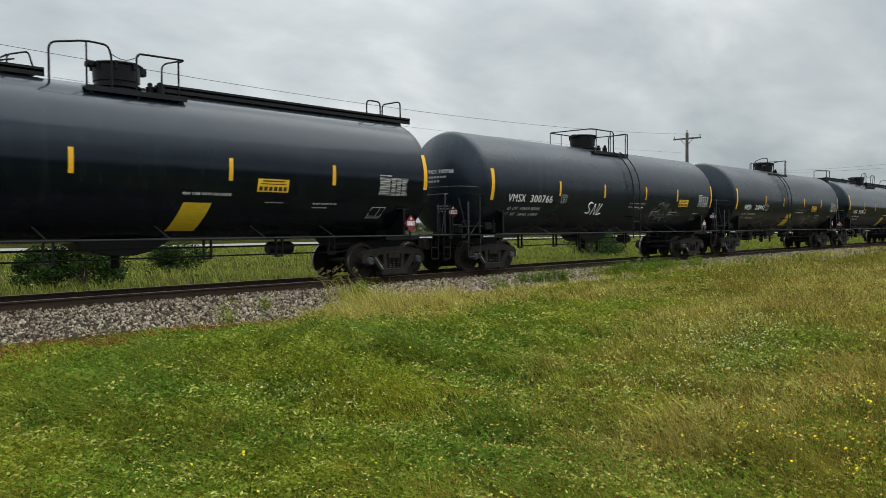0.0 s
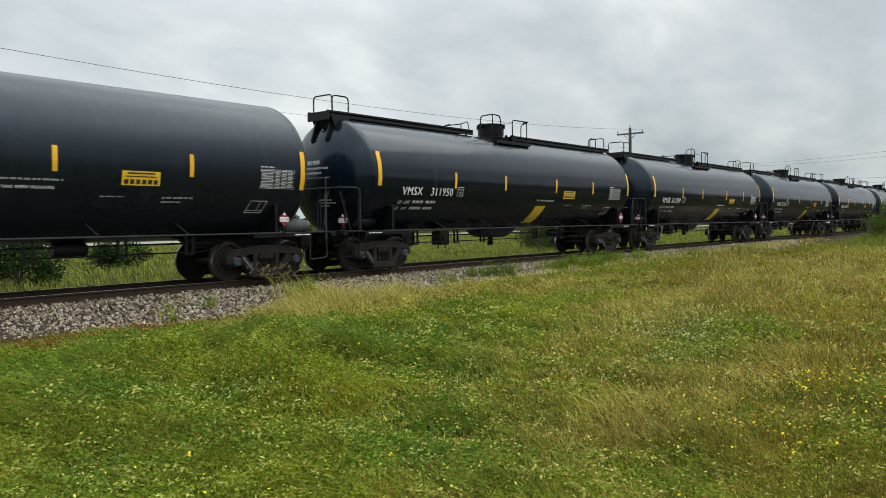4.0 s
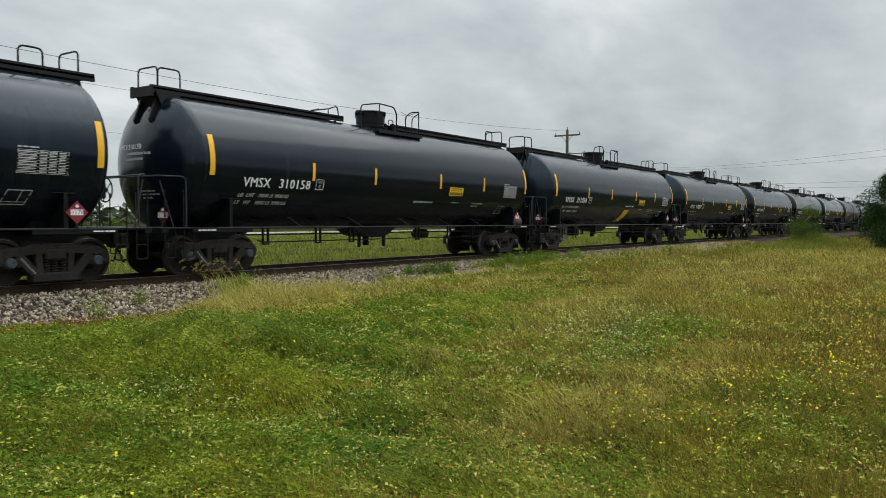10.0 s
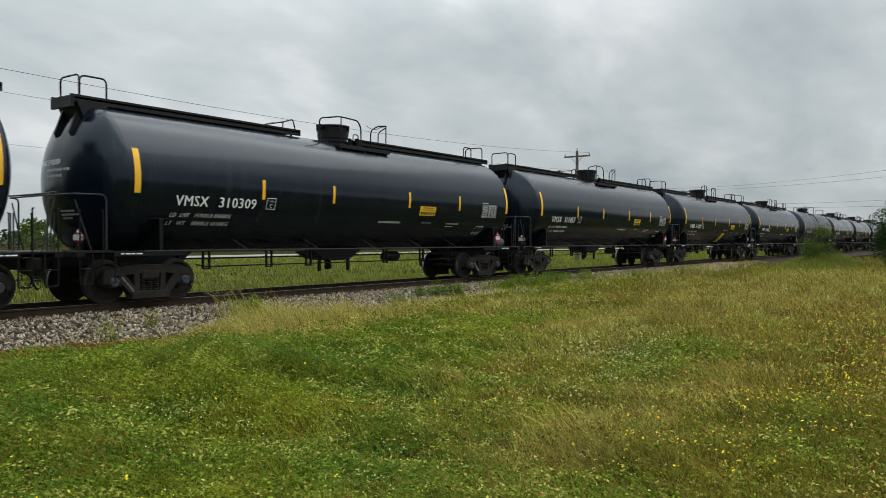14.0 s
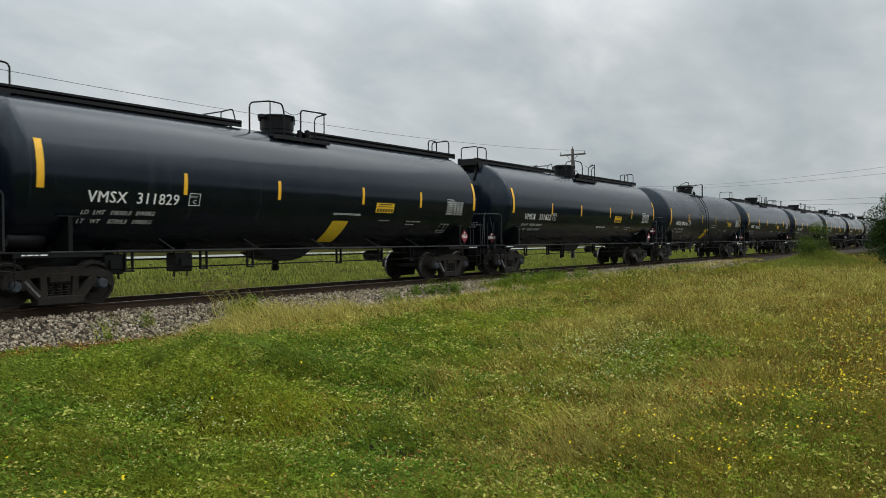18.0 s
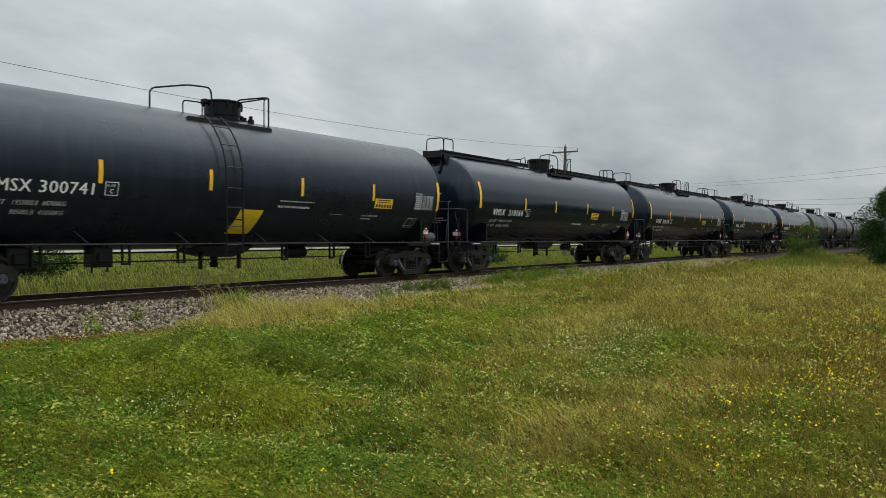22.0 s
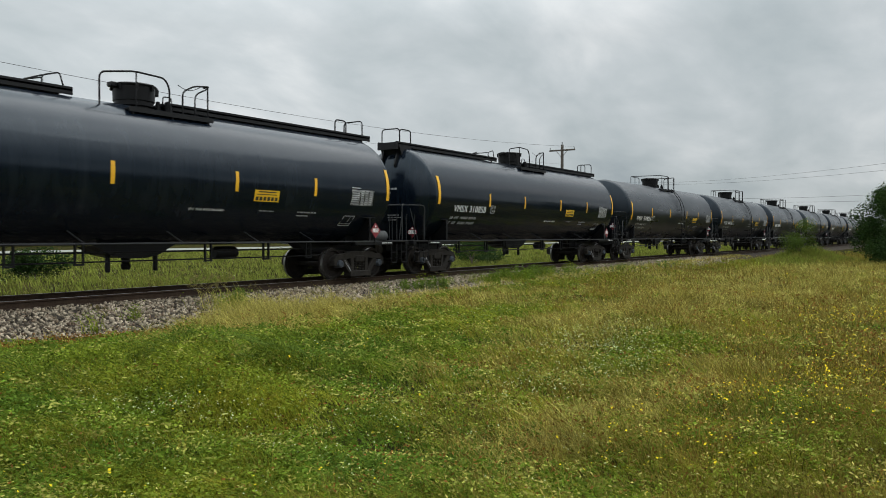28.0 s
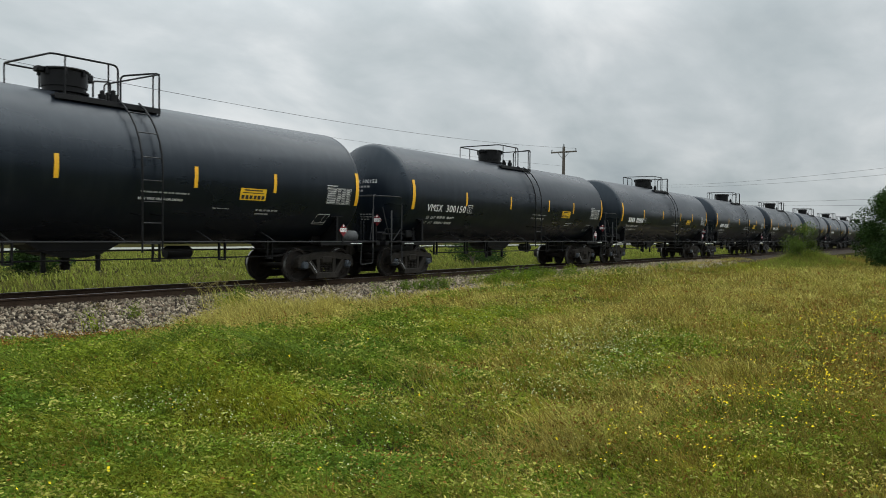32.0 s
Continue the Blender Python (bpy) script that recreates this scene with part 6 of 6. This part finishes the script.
    cx, cy, cr = np.array([22.8, 24.3, 25.6, 27.0, 28.6, 24.9, 30.5])[X], np.array([13.5, 13.9, 13.7, 14.0, 14.2, 13.3, 14.2])[X], np.array([0.4, 0.5, 0.45, 0.6, 0.5, 0.5, 0.6])[X]
    d = rnd.normal(size=(n, 3)); d /= np.linalg.norm(d, axis=1, keepdims=True)
    k = cr * rnd.rand(n) ** 0.4
    x, y = cx + d[:, 0] * k, cy + d[:, 1] * k * 0.7
    stuff("weed_clumps", *leaves(rnd, x, y, ground_z(x, y) + 0.05 + np.abs(d[:, 2]) * k * 1.05, 0.022 + 0.016 * rnd.rand(n)), M["leafy"], "light green leafy clumps beside the stones", "weeds")
    # dark leafy weeds that have come up through the stones, and taller green clumps along the edge
    spots = np.array([(18.2, 13.75, 0.22, 0.42), (18.7, 13.6, 0.16, 0.36), (19.2, 13.5, 0.26, 0.48), (19.6, 13.4, 0.18, 0.40), (12.2, 14.05, 0.22, 0.52), (11.9, 13.9, 0.20, 0.42),
                      (24.6, 14.1, 0.45, 0.55), (25.6, 14.3, 0.55, 0.70), (26.7, 14.0, 0.55, 0.62), (27.9, 13.7, 0.6, 0.55), (29.3, 13.6, 0.5, 0.45), (33.0, 13.0, 0.5, 0.45), (38.0, 12.5, 0.6, 0.5)])
    X = rnd.randint(0, len(spots), 10500)
    i = rnd.randint(0, 26, len(X))
    sway = np.random.RandomState(5).normal(0, 0.5, (len(spots), 26, 2))
    u = rnd.rand(len(X)) ** 0.8
    x, y = (spots[X, k] + sway[X, i, k] * spots[X, 2] * (0.7 + 0.5 * u) + rnd.normal(0, 0.028, len(X)) for k in (0, 1))
    stuff("tall_weeds", *leaves(rnd, x, y, ground_z(x, y) + 0.04 + spots[X, 3] * u * (0.55 + 0.45 * np.modf(i * 0.618)[0]), 0.018 + 0.016 * rnd.rand(len(X)), 0.9), M["lush"], "dark green leafy weeds along the stones", "weeds")
    # a bank of long fresh grass at the foot of the bush
    n = 16000
    x, y = rnd.normal(55.0, 3.6, n), rnd.normal(8.6, 1.3, n)
    swell = np.exp(-((x - 55) / 4.5) ** 2 - ((y - 8.6) / 1.7) ** 2)
    stuff("long_grass", *blades(rnd, x, y, ground_z(x, y), (0.25 + 0.95 * swell) * rnd.uniform(0.6, 1.1, n), 0.03 + 0 * x, 0.35, (-0.4, 0.1)), M["back"], "long fresh green grass beside the bush", "grass")
    # dry upright stalks
    n = 420
    x, y = 31 + 12 * rnd.rand(n), rnd.normal(10.6, 1.6, n)
    stuff("upright_stalks", *blades(rnd, x, y, ground_z(x, y), rnd.uniform(0.35, 0.75, n), 0.014 + 0 * x, 0.15, (-0.15, 0.0)), M["dry"], "dry upright weed stalks", "grass")
    # tall seeding grass that nods over the stones
    n = 46
    x, y = rnd.normal(11.6, 0.45, n), rnd.normal(13.75, 0.22, n)
    h = rnd.uniform(0.6, 0.95, n)
    x[:7], y[:7], h[:7] = rnd.normal(8.7, 0.12, 7), rnd.normal(13.9, 0.1, 7), rnd.uniform(0.3, 0.5, 7)
    lean = np.stack([rnd.normal(-0.55, 0.2, n), rnd.normal(0.05, 0.15, n)], -1)
    stuff("nodding_stems", *blades(rnd, x, y, ground_z(x, y) + 0.03, h, 0.013 + 0 * x, 0.02, lean), M["straw"], "tall thin straw stems over the stones", "grass")
    i = np.repeat(np.arange(n), 26)
    u = rnd.rand(len(i)) * 0.42
    hx, hy = x[i] + lean[i, 0] * h[i] * (0.95 + u * 0.45), y[i] + lean[i, 1] * h[i] + rnd.normal(0, 0.012, len(i))
    stuff("nodding_seeds", *leaves(rnd, hx, hy, ground_z(hx, hy) + 0.03 + h[i] * (0.93 - 0.35 * u ** 2) + rnd.normal(0, 0.012, len(i)), 0.011 + 0.009 * rnd.rand(len(i)), 1.0), M["nod"], "drooping pale seed heads", "grass")
    # grass behind the track
    n = 85000
    x = -6 + 130 * rnd.rand(n) ** 1.3
    y = TRACK_Y + 3.6 + 42 * rnd.rand(n) ** 1.8
    stuff("far_grass", *blades(rnd, x, y, ground_z(x, y), rnd.uniform(0.12, 0.40, n) * np.clip(1 + 0.5 * wave(x * 0.8, y * 0.8, 91), 0.4, 1.6), 0.006 + 0.0007 * np.hypot(x, y), 0.5), M["back"], "tall green grass beyond the track", "grass")
    # blossoms
    def heads(x, y, z, s):
        return petals(rnd, x, y, z, s)
    x, y, r, lot = field(rnd, 130000, 2.5, 45, 0.85, lambda x, y, r: np.clip(0.008 + 1.4 * blotches(x, y, WHITE), 0, 1), 9, 0.08)
    stuff("white_flowers", *heads(x, y, ground_z(x, y) + rnd.uniform(0.14, 0.26, len(x)), 0.0036 * grain(r)), M["bloom_w"], "tiny greenish-white wild flowers", "flowers")
    x, y, r, lot = field(rnd, 44000, 3.4, 34, 0.95, lambda x, y, r: np.clip(0.014 + 1.2 * blotches(x, y, YELLOW), 0, 1), 6, 0.09)
    stuff("yellow_flowers", *heads(x, y, ground_z(x, y) + rnd.uniform(0.22, 0.36, len(x)), 0.0054 * (1 + r / 14) * rnd.uniform(0.5, 1.6, len(x))), M["bloom_y"], "yellow wild flowers in the dry grass", "flowers")
    x, y, r, lot = field(rnd, 6000, 3.4, 22, 0.9, lambda x, y, r: np.clip(0.9 * blotches(x, y, REDS), 0, 1), 8, 0.08)
    stuff("red_flowers", *heads(x, y, ground_z(x, y) + rnd.uniform(0.20, 0.32, len(x)), 0.0068 * (1 + r / 9)), M["bloom_r"], "orange-red wild flowers", "flowers")
    n = 2400
    x = -4 + 60 * rnd.rand(n) ** 1.5
    y = TRACK_Y + 4 + 26 * rnd.rand(n) ** 1.5
    stuff("far_flowers", *heads(x, y, ground_z(x, y) + rnd.uniform(0.2, 0.5, n), 0.010 + 0.014 * rnd.rand(n)), M["bloom_w"], "white wild flowers beyond the track", "flowers")


def bush(name, at, height, radius, count, seed, leaf=0.07, trunks=5, label="", category="bush", lobes=14, low=0.25, mat="leaf"):
    """Stems with limbs and a crown of many leaves in uneven clumps."""
    rnd = np.random.RandomState(seed)
    thing = empty(name, label=label, category=category)
    thing.matrix_basis = pose(*at)
    bm = bmesh.new()
    cent = []
    for k in range(lobes):
        a, u = rnd.uniform(0, 2 * np.pi), rnd.rand()
        zz = height * (low + (0.95 - low) * u)
        rr = radius * (0.25 + 0.75 * rnd.rand()) * math.sqrt(max(0.15, 1 - (2 * u - 0.75) ** 2))
        cent.append((rr * math.cos(a), rr * math.sin(a), zz))
    for k in range(trunks):
        c = Vector(cent[k % lobes])
        p0 = Vector((rnd.uniform(-0.15, 0.15), rnd.uniform(-0.15, 0.15), -0.1))
        pts = [p0, p0.lerp(c, 0.35) + Vector((0, 0, 0.12 * height)), p0.lerp(c, 0.7) + Vector((0, 0, 0.05 * height)), c]
        for i, (a, b) in enumerate(zip(pts, pts[1:])):
            tube(bm, [a, b], 0.022 * height / (1 + i), 6)
    part("trunk", bm, M["bark"], thing)
    cent = np.array(cent)
    w = rnd.randint(0, lobes, count)
    d = rnd.normal(size=(count, 3)); d /= np.linalg.norm(d, axis=1, keepdims=True)
    size = radius * rnd.uniform(0.28, 0.5, lobes)
    p = cent[w] + d * (size[w] * rnd.rand(count) ** 0.4)[:, None] * np.array([1, 1, 0.8])
    p[:, 2] = np.maximum(p[:, 2], 0.05)
    co, faces = leaves(rnd, p[:, 0], p[:, 1], p[:, 2], leaf * rnd.uniform(0.6, 1.3, count))
    part("crown", raw_mesh("crown", co, faces, M[mat]), None, thing)
    return thing


def build_bushes():
    z = FIELD_Z
    bush("tree", (53.0, 3.5, z), 4.7, 2.7, 40000, 1, 0.065, label="dark green spreading tree beside the track", category="tree", lobes=26, low=0.12)
    bush("tree", (60.0, 2.0, z), 4.6, 3.0, 18000, 7, 0.09, label="dark green spreading tree beside the track", category="tree", lobes=22, low=0.12)
    bush("bush", (53.5, 8.75, z), 2.6, 1.35, 9000, 2, 0.04, label="small green roadside bush with gaps", lobes=18, low=0.06, mat="leaf_light")
    for k, (x, y, h, r) in enumerate(((9.7, 24.2, 1.45, 1.35), (8.5, 24.6, 1.3, 1.0), (39.0, 24.5, 1.6, 1.8), (41.5, 25.2, 1.3, 1.5), (15.0, 28.6, 1.0, 1.3))):
        bush("bush", (x, y, z), h, r, 4500, 20 + k, 0.06, label="dark leafy bush growing beyond the track", lobes=12, low=0.1)


def build_far():
    bm = bmesh.new()
    box(bm, -400, 900, 66, 82, FIELD_Z - 0.05, FIELD_Z + 0.03)
    tagged(part("road", bm, M["road"], None), "pale dusty road beyond the field", "road", kind="structure")
    for k in range(26):
        rn = random.Random(200 + k)
        x = 5 + 9.5 * k + rn.uniform(-3, 3)
        bush("shrub", (x, 118 + rn.uniform(-6, 14), FIELD_Z), rn.uniform(3.2, 5.2) * (0.35 if 62 < x < 122 else 1), rn.uniform(2.6, 4.2) * (0.6 if 62 < x < 122 else 1), 900, 300 + k, 0.32, label="distant green shrub beyond the road", category="shrub", lobes=10, low=0.1, mat="leaf_light")
    # uneven weeds before the road
    rnd = np.random.RandomState(78)
    n = 9000
    x = rnd.uniform(-20, 190, n)
    y = 58 + rnd.uniform(-5, 5, n)
    hh = np.clip(0.12 + 0.55 * wave(x * 0.16, y * 0.1, 15), 0.03, 0.9)
    stuff("roadside_weeds", *leaves(rnd, x, y, FIELD_Z + hh * rnd.rand(n), rnd.uniform(0.06, 0.15, n)), M["back"], "uneven green weeds along the road", "weeds")
    # distant woods along the horizon
    rnd = np.random.RandomState(77)
    n = 26000
    x = rnd.uniform(-300, 1500, n)
    y = 260 + rnd.uniform(0, 90, n)
    hh = 5 + 3.0 * wave(x * 0.04, y * 0.02, 5)
    z = FIELD_Z + rnd.rand(n) ** 0.7 * hh.clip(2)
    co, faces = leaves(rnd, x, y, z, rnd.uniform(1.2, 2.4, n))
    stuff("far_woods", co, faces, M["far"], "low green woods on the horizon", "woods")


def utility_pole(at, height, arms, turn_z, scale=1.0):
    pole = empty("utility_pole", label="weathered wooden utility pole with a crossarm", category="utility pole", group="poles of the power line")
    pole.matrix_basis = pose(*at, 0, 0, turn_z)
    bm = bmesh.new()
    turned(bm, [(-0.5, 0.17), (height * 0.5, 0.14), (height, 0.11)], "z", 12)
    part("pole", bm, M["wood"], pole)
    for z, half in arms:
        bm = bmesh.new()
        box(bm, -half, half, -0.06, 0.06, z - 0.06, z + 0.06, 0.01)
        arm = part("crossarm", bm, M["wood"], pole)
        bm = bmesh.new()
        for s in (-1, 1):
            tube(bm, [(s * half * 0.45, 0.07, z - 0.05), (0, 0.12, z - 0.6)], 0.02, 5)
        part("brace", bm, M["wood"], pole)
        for x in (-half * 0.94, half * 0.94):
            bm = bmesh.new()
            turned(bm, [(z + 0.06, 0.02), (z + 0.12, 0.05), (z + 0.16, 0.035), (z + 0.20, 0.055), (z + 0.25, 0.03)], "z", 10, (x, 0, 0))
            part("insulator", bm, M["glass"], pole)
    bm = bmesh.new()
    turned(bm, [(height, 0.02), (height + 0.08, 0.06), (height + 0.14, 0.035), (height + 0.18, 0.06), (height + 0.24, 0.03)], "z", 10)
    part("insulator", bm, M["glass"], pole)
    return pole


def wire(a, b, sag, r=0.012):
    bm = bmesh.new()
    a, b = Vector(a), Vector(b)
    tube(bm, [a.lerp(b, u) - Vector((0, 0, 4 * sag * u * (1 - u))) for u in (k / 24 for k in range(25))], r, 5)
    tagged(part("power_line", bm, M["wire"], None), "thin dark overhead wire", "overhead wire")


def build_poles():
    z = FIELD_Z
    utility_pole((58.0, 27.7, z), 9.2, [(8.75, 1.15)], 90)
    utility_pole((-16.0, 27.7, z), 9.2, [(8.75, 1.15)], 90)
    utility_pole((150.0, 64.0, z), 13.0, [(12.7, 1.7), (10.8, 1.7)], 60)
    utility_pole((60.0, -12.0, z), 8.6, [(8.2, 1.2), (5.1, 1.2)], 0)
    wire((58.0, 26.62, z + 9.0), (-16.0, 26.62, z + 8.85), 1.52, 0.009)
    wire((58.0, 27.7, z + 7.6), (-16.0, 27.7, z + 7.9), 0.92, 0.006)
    wire((58.0, 27.7, z + 5.6), (-16.0, 27.7, z + 5.6), 0.5, 0.005)
    for dx, za, zb in ((-1.1, 12.95, 8.4), (1.1, 12.95, 8.4), (-1.1, 11.0, 5.3), (1.1, 11.0, 5.3)):
        wire((150.0 + dx * 0.5, 64.0 + dx * 0.86, z + za), (60.0 + dx, -12.0, z + zb - 0.3 * (1 + dx)), 1.6, 0.012)


build_ground()
build_field()
build_bushes()
build_far()
build_poles()
build_train()
build_stones()
build_track()


# ---- what moves ----
def motions():
    steps = [2.0 * k for k in range(17)]
    for i, (car, *_, slack) in enumerate(CARS):
        walk(car, [(t, pose(FIRST + PITCH * i + slack + shift(t), TRACK_Y, 0)) for t in steps])
    # wheels roll without slipping; all trucks turn alike, so each pair of places shares its keys
    gap = 1 / 15
    rows = [k * gap for k in range(481)]
    spun = {}
    for ob in scene.objects:
        if ob.name.split(".")[0] != "wheelset":
            continue
        key = round(ob.location.x, 3)
        if key not in spun:
            x = ob.location.x
            walk(ob, [(t, pose(x, 0, 0.46, 0, math.degrees((shift(t) - shift(0)) / 0.457) % 360, 0)) for t in rows])
            spun[key] = ob.animation_data
        else:
            ob.rotation_mode = "QUATERNION"
            ob.animation_data_create()
            ob.animation_data.action = spun[key].action
            ob.animation_data.action_slot = spun[key].action_slot


motions()
